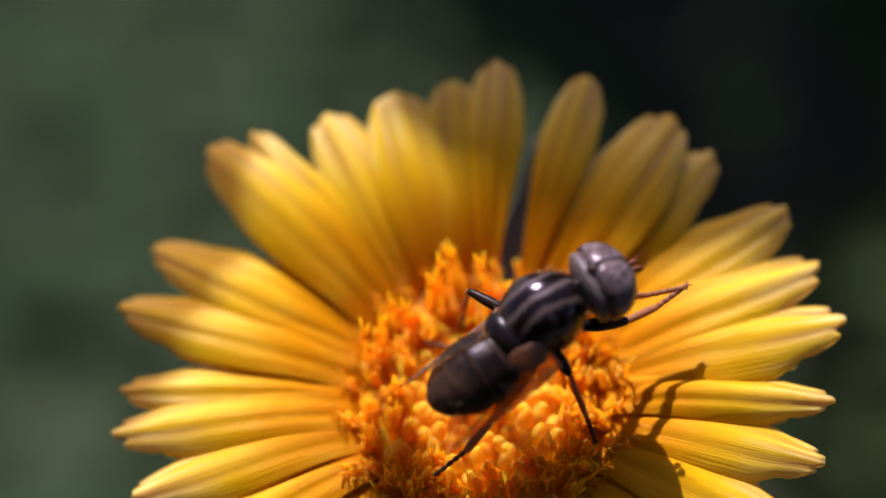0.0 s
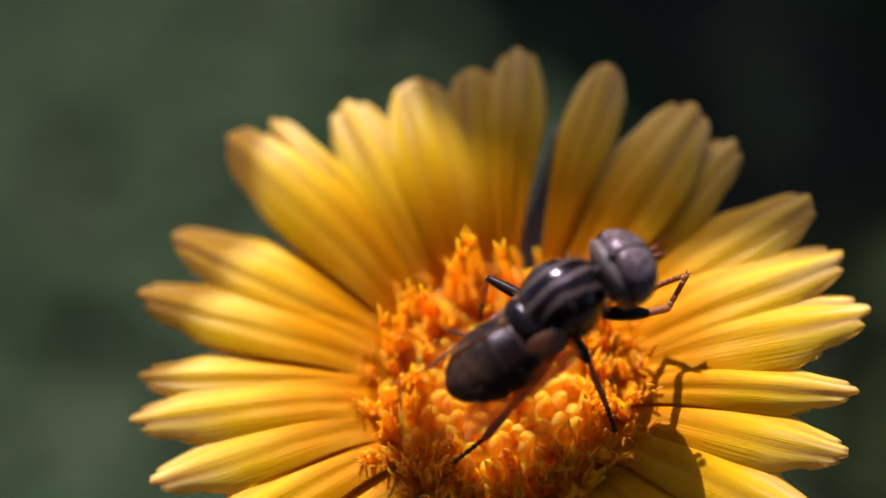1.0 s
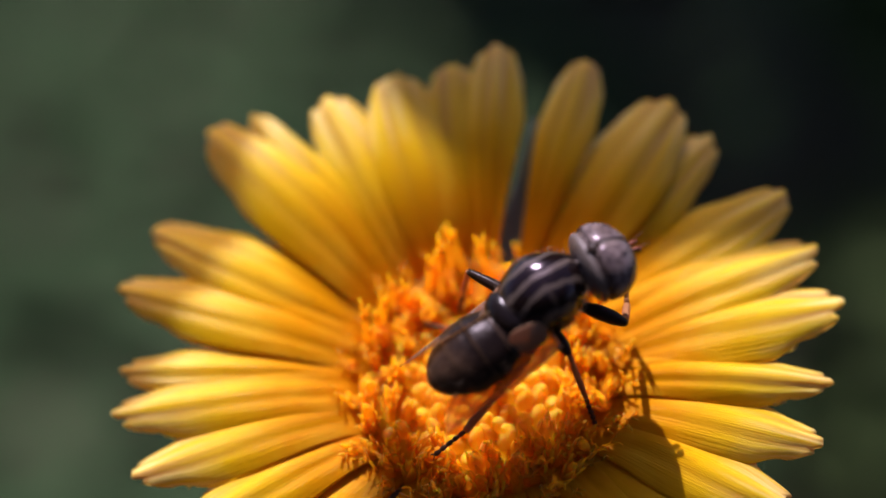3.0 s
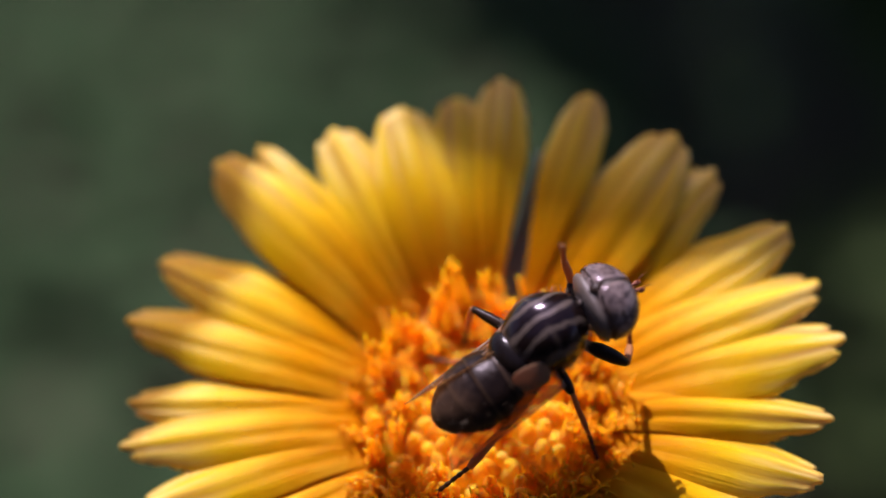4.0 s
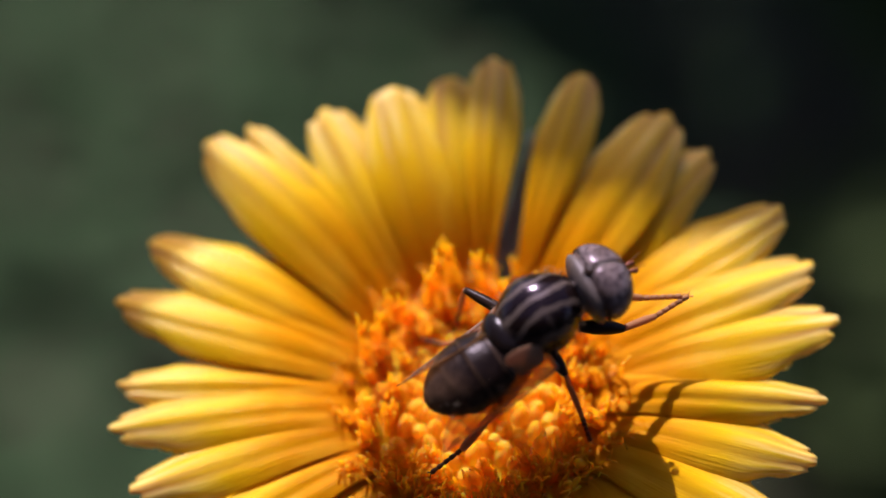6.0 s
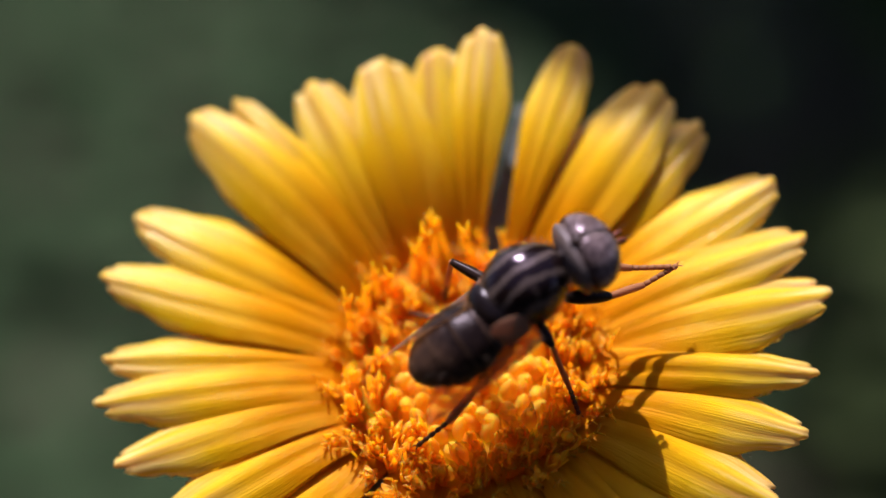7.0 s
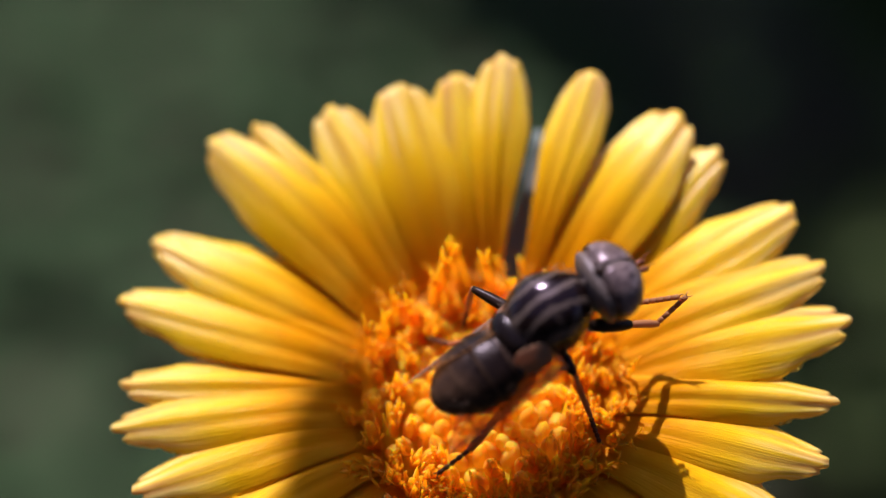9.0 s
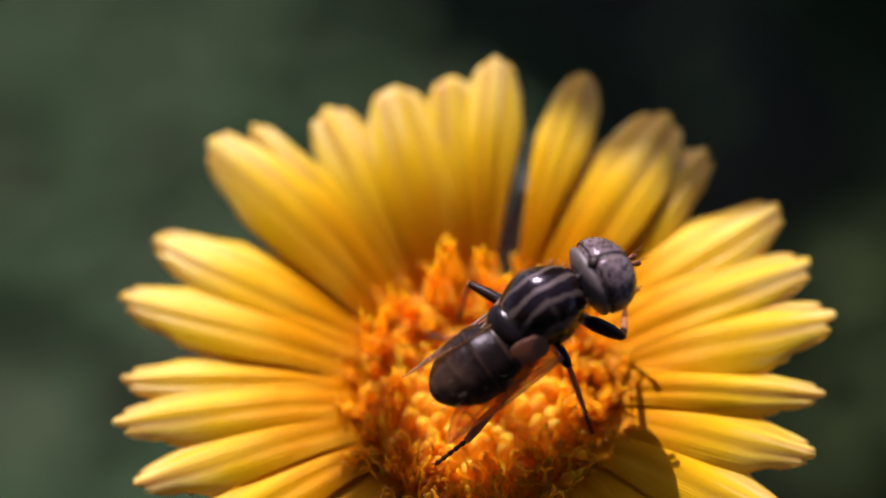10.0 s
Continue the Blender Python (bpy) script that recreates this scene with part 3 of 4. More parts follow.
def put_floret(kind, r, a, size, lean, sink=0.0, turn=0.0, roll=0.0):
    ob = new(NAMES[kind], SHAPES[kind])
    ob.parent = flower
    at = Vector((r * math.cos(a), r * math.sin(a), dome(r) - 0.35 - sink)) * MM
    ob.matrix_basis = Matrix.Translation(at) @ Matrix.Rotation(a, 4, "Z") @ pose(0, 0, 0, roll, lean, turn) @ Matrix.Scale(size, 4)
    return ob


def florets():
    rng = random.Random(3)
    golden = math.pi * (3 - math.sqrt(5))
    total = 250
    for i in range(total):
        r = 5.35 * math.sqrt((i + 0.6) / total)
        a = i * golden
        rear = math.sin(a)
        jig = rng.uniform
        if r < 3.3 + 0.25 * jig(-1, 1) - 0.3 * max(rear, 0):
            put_floret("bud", r, a, jig(0.86, 0.96), 9 * r + jig(-3, 3), jig(-0.03, 0.07), jig(0, 360), jig(-3, 3))
        elif r < 4.35:
            kind = "cone" if jig(0, 1) < 0.45 else "open"
            put_floret(kind, r, a, jig(0.80, 0.98), 8 * r - 16 + jig(-10, 10), jig(0.0, 0.25), jig(0, 360), jig(-10, 10))
        else:
            kind = rng.choice(["open", "open", "anther", "forked"] if rear < 0.1 else ["spire", "column", "forked", "curl"])
            put_floret(kind, r, a, jig(0.78, 1.05), 6 * r - 16 + jig(-12, 12), jig(0.0, 0.3), jig(0, 360), jig(-12, 12))
    for i in range(17):
        a = radians(24 + 140 * (i + rng.uniform(-0.35, 0.35)) / 16)
        put_floret("spire", 4.75 + rng.uniform(-0.45, 0.35), a, rng.uniform(1.05, 1.6), rng.uniform(-8, 12), 0.1, rng.uniform(0, 360), rng.uniform(-10, 10))
    for i in range(9):
        a = radians(20 + 150 * (i + rng.uniform(-0.35, 0.35)) / 8)
        put_floret("column", 4.35 + rng.uniform(-0.5, 0.4), a, rng.uniform(1.0, 1.35), rng.uniform(0, 16), 0.0, rng.uniform(0, 360), rng.uniform(-10, 10))
    for i in range(64):
        a = 2 * math.pi * i / 64 + rng.uniform(-0.06, 0.06)
        put_floret("curl" if rng.random() < 0.7 else "forked", 5.25 + rng.uniform(-0.15, 0.35), a, rng.uniform(0.75, 1.05), 12 + rng.uniform(-14, 18), 0.1, rng.uniform(-60, 60), rng.uniform(-14, 14))


florets()


def bract(azimuth, reach, lift, width):
    top = []
    for i in range(12):
        u = i / 11
        row = []
        for j in range(7):
            v = 2 * j / 6 - 1
            broad = width / 2 * (1 - u ** 1.8) * (0.8 + 0.5 * math.sin(math.pi * min(u * 1.4, 1)))
            row.append(Vector((3.4 + (reach - 3.4) * u, v * max(broad, 0.03), -1.15 + (reach - 3.4) * u * math.tan(radians(lift)) - 0.25 * math.sin(math.pi * u) + 0.18 * v * v)) * MM)
        top.append(row)
    bm = bmesh.new()
    sheet(bm, top, 0.12 * MM)
    rng = random.Random(int(azimuth))
    for _ in range(26):
        u = rng.random()
        s = rng.choice((-1, 1))
        p = Vector((3.4 + (reach - 3.4) * u, s * width / 2 * (1 - u ** 1.8), -1.15 + (reach - 3.4) * u * math.tan(radians(lift))))
        q = p + Vector((rng.uniform(-0.2, 0.5), s * rng.uniform(0.3, 0.7), rng.uniform(-0.3, 0.3)))
        tube(bm, [p * MM, q * MM], [0.022 * MM, 0.008 * MM], 3)
    part("bract", bm, M_BRACT, flower, at=pose(0, 0, 0, 0, 0, azimuth))


for k in range(18):
    az = 20 * k + 6
    back = max(math.sin(radians(az)), 0)
    bract(az, 10.2 + 1.3 * math.sin(k * 2.3), 2 + 18 * back, 1.7)
bract(77.5, 12.0, 22.5, 1.5)


def stem():
    bm = bmesh.new()
    inv = FLOWER.inverted()
    pts = [Vector((0, 0, -1.0)) * MM, Vector((0, 0, -6.0)) * MM, Vector((0.2, 0.8, -16)) * MM]
    pts += [inv @ Vector(p) for p in ((0.004, 0.012, 0.262), (0.010, 0.030, 0.20), (0.012, 0.045, 0.10), (0.010, 0.050, -0.004))]
    line = smooth_path(pts, 40)
    radii = [(2.9 if i == 0 else 2.0 if i == 1 else 1.45 if i < 4 else 1.25 + 0.5 * i / 40) * MM for i in range(40)]
    tube(bm, line, radii, 14)
    part("stem", bm, M_STEM, flower, "green hairy flower stem")
    bm = bmesh.new()
    lathe(bm, [(1.4, -3.4), (2.6, -2.6), (3.9, -1.6), (4.7, -0.9), (4.8, -0.5)], 24)
    part("calyx", bm, M_BRACT, flower, "green cup under the petals")


stem()


def leaf_grid(length, width, curl, fold, n=14, m=7, tip=1.6):
    top = []
    for i in range(n):
        u = i / (n - 1)
        row = []
        for j in range(m):
            v = 2 * j / (m - 1) - 1
            broad = width / 2 * max(math.sin(math.pi * min(u, 0.999) ** 0.75) ** (1 / tip), 0.04)
            row.append(Vector((length * u, v * broad, -curl * length * u * u + fold * abs(v) * broad + 0.02 * length * math.sin(9 * u + 2 * v))))
        top.append(row)
    return top


def stem_leaf(height, azimuth, length, droop):
    bm = bmesh.new()
    sheet(bm, leaf_grid(length, length * 0.28, 0.35, 0.2), 0.0004)
    inv = FLOWER.inverted()
    part("leaf", bm, M_LEAF, flower, "lance-shaped green stem leaf", at=inv @ pose(0.011, 0.036, height, 0, droop, azimuth))


for hgt, azi, lng, dro in ((0.17, 150, 0.075, -30), (0.13, 300, 0.085, -25), (0.09, 40, 0.09, -20), (0.06, 210, 0.10, -15)):
    stem_leaf(hgt, azi, lng, dro)


# ---- the fly ----
fly = tagged(new("hover_fly"), "dark hover fly with striped thorax and spotted grey eyes", "fly")
fly.matrix_basis = FLOWER @ pose(2.72 * MM, 0.35 * MM, 6.08 * MM, 0, -13.0, 31.9)


def hairs(name, parent, spots, length, label):
    rng = random.Random(len(spots))
    bm = bmesh.new()
    for p, nrm in spots:
        d = (Vector(nrm) + Vector((rng.uniform(-0.5, 0.3), rng.uniform(-0.4, 0.4), rng.uniform(-0.4, 0.4)))).normalized()
        tube(bm, [Vector(p) * MM, (Vector(p) + d * length * rng.uniform(0.6, 1.2)) * MM], [0.012 * MM, 0.004 * MM], 3)
    ob = part(name, bm, M_HAIR, parent, label)
    ob["kind"] = "stuff"
    return ob


def on_ball(centre, radii, count, seed, keep):
    rng = random.Random(seed)
    out = []
    while len(out) < count:
        v = Vector((rng.gauss(0, 1), rng.gauss(0, 1), rng.gauss(0, 1))).normalized()
        if keep(v):
            out.append((Vector(centre) + Vector((v.x * radii[0], v.y * radii[1], v.z * radii[2])), Vector((v.x / radii[0], v.y / radii[1], v.z / radii[2])).normalized()))
    return out


THORAX_AT = Vector((0.0, 0.36, 0.12))


def fly_body():
    bm = bmesh.new()

    def squarish(v):
        k = 1 + 0.07 * (1 - abs(v.x)) * abs(v.y) * abs(v.z) * 2
        return Vector((v.x, v.y * k * (1 - 0.10 * max(v.x, 0)), v.z * k))

    ball(bm, (0, 0, 0), (1.82 * MM, 1.50 * MM, 1.38 * MM), 36, 26, 0, squarish)
    thorax = part("thorax", bm, M_THORAX, fly, "glossy black thorax with pale lengthwise stripes", at=Matrix.Translation(THORAX_AT * MM))
    hairs("hair", fly, on_ball(THORAX_AT, (1.80, 1.48, 1.36), 700, 4, lambda v: v.z < 0.2 and v.x > -0.8), 0.28, "pale fuzz on the thorax sides")
    bm = bmesh.new()
    ball(bm, (0, 0, 0), (0.66 * MM, 1.02 * MM, 0.50 * MM), 28, 16, 0, lambda v: Vector((v.x, v.y * (1 + 0.10 * v.x), v.z)))
    part("scutellum", bm, M_SCUTELLUM, fly, "glossy black scutellum", at=pose(-1.62 * MM, 0.34 * MM, 0.52 * MM, 0, -16, 0))

    bm = bmesh.new()

    def tapered(v):
        w = 1 - 0.16 * max(-v.x, 0) ** 2
        step = ((1 - v.x) * 2.08 / SEGMENT) % 1.0
        rib = 1 + 0.050 * (step - 0.5) * min(1.0, 4 * (1 - abs(v.x)))
        return Vector((v.x, v.y * w * rib, v.z * w * rib * (1.0 if v.z > 0 else 0.8)))

    ball(bm, (0, 0, 0), (2.08 * MM, 1.46 * MM, 1.08 * MM), 40, 72, 0, tapered)
    part("abdomen", bm, M_ABDOMEN, fly, "dark brown banded abdomen", at=pose(-3.25 * MM, 0.10 * MM, -0.12 * MM, 0, -2, -2))
    hairs("hair", fly, [(p + Vector((-3.25, 0, -0.15)), n) for p, n in on_ball((0, 0, 0), (2.12, 1.42, 1.02), 160, 6, lambda v: v.x < 0.5 and v.z > -0.4)], 0.14, "fine fuzz on the abdomen")
    for s in (-1, 1):
        bm = bmesh.new()
        k = 0.92 if s < 0 else 0.72
        ball(bm, (0, 0, 0), (0.78 * k * MM, 0.60 * k * MM, 0.05 * MM), 24, 14, 0, lambda v: Vector((v.x * (1 + 0.22 * v.y * v.y), v.y * (1 + 0.20 * v.x * v.x), v.z - 1.6 * v.y * v.y - 1.2 * v.x * v.x)))
        part("calypter", bm, M_CALYPTER, fly, "pale brown wing-base lobe", at=pose((-1.42 if s < 0 else -1.2) * MM, (-0.98 if s < 0 else 1.66) * MM, (0.50 if s < 0 else -0.02) * MM, -s * 58, 2, s * 14))
    bm = bmesh.new()
    tube(bm, [(1.2 * MM, 0.25 * MM, 0), (2.1 * MM, 0.08 * MM, -0.05 * MM)], [0.75 * MM, 0.6 * MM], 16)
    part("neck", bm, M_HEAD, fly)


fly_body()

HEAD_AT = (1.84, 0.12, 0.15)
head = None


def fly_head():
    bm = bmesh.new()
    ball(bm, (0.15 * MM, 0, -0.02 * MM), (0.42 * MM, 1.49 * MM, 1.14 * MM), 34, 20)
    ball(bm, (1.38 * MM, 0, -0.40 * MM), (0.42 * MM, 0.42 * MM, 0.62 * MM), 18, 12)
    ball(bm, (0.70 * MM, 0, 0.12 * MM), (1.10 * MM, 0.24 * MM, 1.12 * MM), 18, 14)
    turn = [2 * math.pi * k / 40 for k in range(41)]
    tube(bm, [Vector((0.42, 1.52 * math.cos(a), 1.18 * math.sin(a))) * MM for a in turn], [0.045 * MM] * 41, 6, 1)
    hd = part("head", bm, (M_HEAD, M_BLACK), fly, "pale brown back and face of the head", at=pose(*(c * MM for c in HEAD_AT)))
    for s in (-1, 1):
        bm = bmesh.new()

        def half(v):
            flat = 0.055 if v.x < 0.55 else 0.055 + 0.16 * (v.x - 0.55)
            y = max(v.y * s, flat) * s
            return Vector((v.x * (1.0 if v.x > 0 else 0.66), y, v.z))

        ball(bm, (0, 0, 0), (1.22 * MM, 1.58 * MM, 1.24 * MM), 40, 28, 0, half)
        rng = random.Random(5 + s)
        golden = math.pi * (3 - math.sqrt(5))
        for i in range(520):
            x = 1 - 1.55 * (i + 0.5) / 520
            ring = math.sqrt(1 - x * x)
            a = i * golden + rng.uniform(-0.12, 0.12)
            v = Vector((x + rng.uniform(-0.03, 0.03), ring * math.cos(a), ring * math.sin(a))).normalized()
            if v.y * s < 0.14 or rng.random() < 0.12 + 0.55 * max(v.z - 0.55, 0):
                continue
            v = half(v)
            at = Vector((v.x * 1.22, v.y * 1.58, v.z * 1.24))
            nrm = Vector((v.x / 1.22, v.y / 1.58, v.z / 1.24)).normalized()
            e1 = nrm.orthogonal().normalized()
            e2 = nrm.cross(e1)
            r = rng.uniform(0.038, 0.062)
            fan = [bm.verts.new((at + nrm * 0.022 + r * (math.cos(k * math.pi / 4) * e1 + math.sin(k * math.pi / 4) * e2 * 0.85)) * MM) for k in range(8)]
            bm.faces.new(fan).material_index = 1
        part("eye", bm, (M_EYE, M_SPOT), hd, "grey compound eye with dark spots", at=pose(0.66 * MM, 0, 0.02 * MM))
        bm = bmesh.new()
        tube(bm, [Vector(p) * MM for p in ((0, 0, 0), (0.12, 0, 0.02), (0.20, 0, 0.02), (0.32, 0, -0.02), (0.50, 0, -0.06), (0.58, 0, -0.07))], [c * MM for c in (0.055, 0.07, 0.06, 0.12, 0.12, 0.05)], 10)
        tube(bm, [Vector(p) * MM for p in ((0.36, 0, 0.08), (0.60, 0.02 * s, 0.24), (0.95, 0.05 * s, 0.32))], [c * MM for c in (0.022, 0.016, 0.008)], 5)
        part("antenna", bm, M_ANTENNA, hd, "reddish antenna with a fine bristle", at=pose(1.74 * MM, s * 0.11 * MM, 0.10 * MM, 0, 6, s * 10) @ Matrix.Scale(0.84, 4))
    bm = bmesh.new()
    ball(bm, (-0.08 * MM, 0, -0.05 * MM), (0.30 * MM, 0.21 * MM, 0.12 * MM), 18, 10)
    for x, y in ((0.06, 0.0), (-0.17, 0.11), (-0.17, -0.11)):
        ball(bm, (x * MM, y * MM, 0), (0.09 * MM, 0.09 * MM, 0.07 * MM), 10, 8)
    part("ocelli", bm, M_BLACK, hd, "black raised triangle with three ocelli", at=pose(0.50 * MM, 0, 1.22 * MM))
    return hd


head = fly_head()


def wing(s):
    """A membranous wing folded back along the side, with its veins. s: 1 left, -1 right."""
    length, broad = 5.3, 1.6
    top = []
    for i in range(26):
        u = i / 25
        row = []
        for j in range(9):
            v = j / 8
            lead = -0.10 * math.sin(math.pi * u)
            trail = broad * max(math.sin(math.pi * min(0.04 + 0.96 * u, 1.0) ** 0.85), 0.0) ** 0.6
            row.append(Vector((-length * u, -s * (lead + v * trail), 0.10 * math.sin(5 * u + 4 * v) * v + 0.25 * math.sin(math.pi * v) * u * (1 - u))) * MM)
        top.append(row)
    bm = bmesh.new()
    sheet(bm, top, 0.015 * MM)
    wg = part("wing", bm, M_WING, fly, "clear brown-tinted folded wing", at=pose(-0.55 * MM, s * 1.66 * MM, -0.25 * MM, -s * (52 if s > 0 else 34), 1 if s > 0 else -5, 2 if s > 0 else -1))

    def vein(points, r):
        bm = bmesh.new()
        pts = []
        for u, v in points:
            i, j = u * 25, v * 8
            pts.append(top[min(int(round(i)), 25)][min(int(round(j)), 8)] + Vector((0, 0, 0.01 * MM)))
        line = smooth_path(pts, 16)
        tube(bm, line, [r * MM * (1 - 0.5 * k / 15) for k in range(16)], 6)
        part("vein", bm, M_VEIN, wg)

    vein([(0, 0.0), (0.2, 0.0), (0.5, 0.0), (0.8, 0.0), (0.96, 0.1)], 0.04)
    vein([(0.02, 0.1), (0.25, 0.13), (0.5, 0.13), (0.75, 0.13), (0.92, 0.12)], 0.04)
    vein([(0.04, 0.2), (0.3, 0.25), (0.5, 0.38), (0.7, 0.25), (0.93, 0.25)], 0.035)
    vein([(0.05, 0.3), (0.3, 0.5), (0.55, 0.5), (0.75, 0.63), (0.9, 0.5)], 0.03)
    vein([(0.1, 0.5), (0.3, 0.75), (0.5, 0.75), (0.65, 0.88), (0.75, 0.88)], 0.03)
    vein([(0.75, 0.13), (0.75, 0.38), (0.75, 0.63), (0.68, 0.88)], 0.028)


wing(1)
wing(-1)


def limb(name, pts, radii, mat, parent, label="", at=None, spines=0, n=14):
    bm = bmesh.new()
    line = smooth_path([Vector(p) * MM for p in pts], n)
    rr = []
    for k in range(n):
        s = k / (n - 1) * (len(radii) - 1)
        i = min(int(s), len(radii) - 2)
        rr.append((radii[i] + (radii[i + 1] - radii[i]) * (s - i)) * MM)
    tube(bm, line, rr, 10)
    ob = part(name, bm, mat, parent, label, at=at)
    rng = random.Random(spines)
    bm = bmesh.new()
    for k in range(spines):
        p = line[rng.randrange(1, n)]
        d = Vector((rng.uniform(-0.3, 1), rng.uniform(-1, 1), rng.uniform(-1, 1))).normalized()
        tube(bm, [p, p + d * 0.22 * MM], [0.02 * MM, 0.006 * MM], 3)
    bristles = part("bristles", bm, mat, ob if parent == fly else parent, "fine short bristles")
    bristles["kind"] = "stuff"
    return ob


def tarsus_points(a, b, count=5):
    a, b = Vector(a), Vector(b)
    return [a.lerp(b, i / count) for i in range(count + 1)]


def standing_leg(hip, knee, ankle, toe, thick, shin=1.0):
    femur = limb("leg", [hip, Vector(hip).lerp(Vector(knee), 0.5) + Vector((0, 0, 0.08)), knee], (0.16, thick, thick * 0.95, 0.13), M_BLACK, fly, "black thigh with brown shin", spines=10)
    limb("shin", [knee, Vector(knee).lerp(Vector(ankle), 0.5), ankle], tuple(shin * r for r in (0.10, 0.11, 0.12, 0.09)), M_BROWN, femur, "brown shin", spines=14)
    bm = bmesh.new()
    pts = tarsus_points(ankle, toe)
    for p, q in zip(pts, pts[1:]):
        tube(bm, [p * MM, p.lerp(q, 0.75) * MM, q * MM], [0.065 * MM, 0.11 * MM, 0.07 * MM], 8)
    for s in (-1, 1):
        d = (pts[-1] - pts[-2]).normalized()
        sd = Vector((-d.y, d.x, 0)).normalized() * s
        tube(bm, [pts[-1] * MM, (pts[-1] + d * 0.12 + sd * 0.10) * MM, (pts[-1] + d * 0.2 + sd * 0.12 - Vector((0, 0, 0.1))) * MM], [0.03 * MM, 0.025 * MM, 0.008 * MM], 5)
    part("foot", bm, M_TARSUS, femur, "jointed dark foot with claws")


standing_leg((-0.4, -0.6, -1.05), (-0.48, -1.64, -1.33), (-0.8, -2.43, -3.92), (-1.06, -3.13, -4.95), 0.25)
standing_leg((-1.1, -0.6, -0.9), (-3.55, -1.30, -1.05), (-5.25, -1.35, -2.05), (-6.75, -1.20, -2.55), 0.31, 1.5)
standing_leg((-0.5, 0.7, -1.0), (-1.62, 3.36, -0.72), (-2.25, 3.86, -3.07), (-2.69, 3.9, -4.1), 0.24)
standing_leg((-1.1, 0.6, -0.9), (-2.5, 1.9, -1.9), (-3.6, 3.2, -3.2), (-4.2, 4.3, -3.85), 0.22)

# front legs: three moving segments each
FEMUR, TIBIA, TARSUS = 1.8, 1.5, 1.5
front = {}
for side in (-1, 1):
    fe = limb("front_thigh", [(0, 0, 0), (0.9, 0, 0.04), (FEMUR, 0, 0)], (0.18, 0.30, 0.28, 0.15), M_BLACK, fly, "black front thigh", spines=8)
    ti = limb("front_shin", [(0, 0, 0), (0.7, 0, 0.02), (TIBIA, 0, 0)], (0.13, 0.15, 0.16, 0.12), M_BROWN, fly, "reddish-brown front shin", spines=26)
    bm = bmesh.new()
    pts = tarsus_points((0, 0, 0), (TARSUS, 0, -0.12))
    for p, q in zip(pts, pts[1:]):
        tube(bm, [p * MM, p.lerp(q, 0.75) * MM, q * MM], [0.10 * MM, 0.115 * MM, 0.10 * MM], 8)
    for s in (-1, 1):
        tube(bm, [pts[-1] * MM, (pts[-1] + Vector((0.12, 0.1 * s, 0.02))) * MM, (pts[-1] + Vector((0.2, 0.12 * s, -0.08))) * MM], [0.03 * MM, 0.025 * MM, 0.008 * MM], 5)
    ta = part("front_foot", bm, M_BROWN, fly, "reddish jointed front foot")
    front[side] = (fe, ti, ta)


# ---- ground and plants behind ----
def ground():
    bm = bmesh.new()
    size = [-40, -12, -4, -1.5] + [-1.0 + 2.6 * i / 52 for i in range(53)] + [3, 6, 14, 60]
    grid = [[bm.verts.new((x, y, 0.012 * noise.noise(Vector((x * 6, y * 6, 0))) if abs(x) < 3 and abs(y) < 3 else 0.0)) for x in size] for y in size]
    for r0, r1 in zip(grid, grid[1:]):
        for i in range(len(size) - 1):
            bm.faces.new((r0[i], r0[i + 1], r1[i + 1], r1[i]))
    tagged(part("ground", bm, M_SOIL), "dark bare soil", "ground", kind="structure")


ground()


def leaf_mesh(bm, at, length, width, curl, fold, n=6, m=3):
    top = leaf_grid(length, width, curl, fold, n, m)
    a = [[bm.verts.new(at @ p) for p in row] for row in top]
    for i in range(n - 1):
        for j in range(m - 1):
            bm.faces.new((a[i][j], a[i + 1][j], a[i + 1][j + 1], a[i][j + 1]))


def ground_cover():
    rng = random.Random(11)
    bm = bmesh.new()
    for _ in range(9000):
        x, y = rng.uniform(-1.3, 0.35), rng.uniform(0.10, 1.7)
        edge = 0.06 + 0.06 * noise.noise(Vector((x * 4, y * 4, 3.0)))
        rim = 1 + 0.5 * noise.noise(Vector((x * 2.5, y * 2.5, 8.0)))
        if x > edge + 0.05 * rng.random() or ((x + 0.45) / 0.80) ** 2 + ((y - 0.82) / 0.86) ** 2 > rim:
            continue
        at = Matrix.Translation((x, y, 0.004 + 0.035 * rng.random())) @ pose(0, 0, 0, rng.uniform(-20, 20), rng.uniform(-35, 5), rng.uniform(0, 360))
        leaf_mesh(bm, at, rng.uniform(0.02, 0.045), rng.uniform(0.012, 0.022), 0.3, 0.2, 5, 3)
    tagged(part("ground_cover", bm, M_COVER), "low grey-green leafy ground cover on the soil", "plants", kind="stuff")


ground_cover()


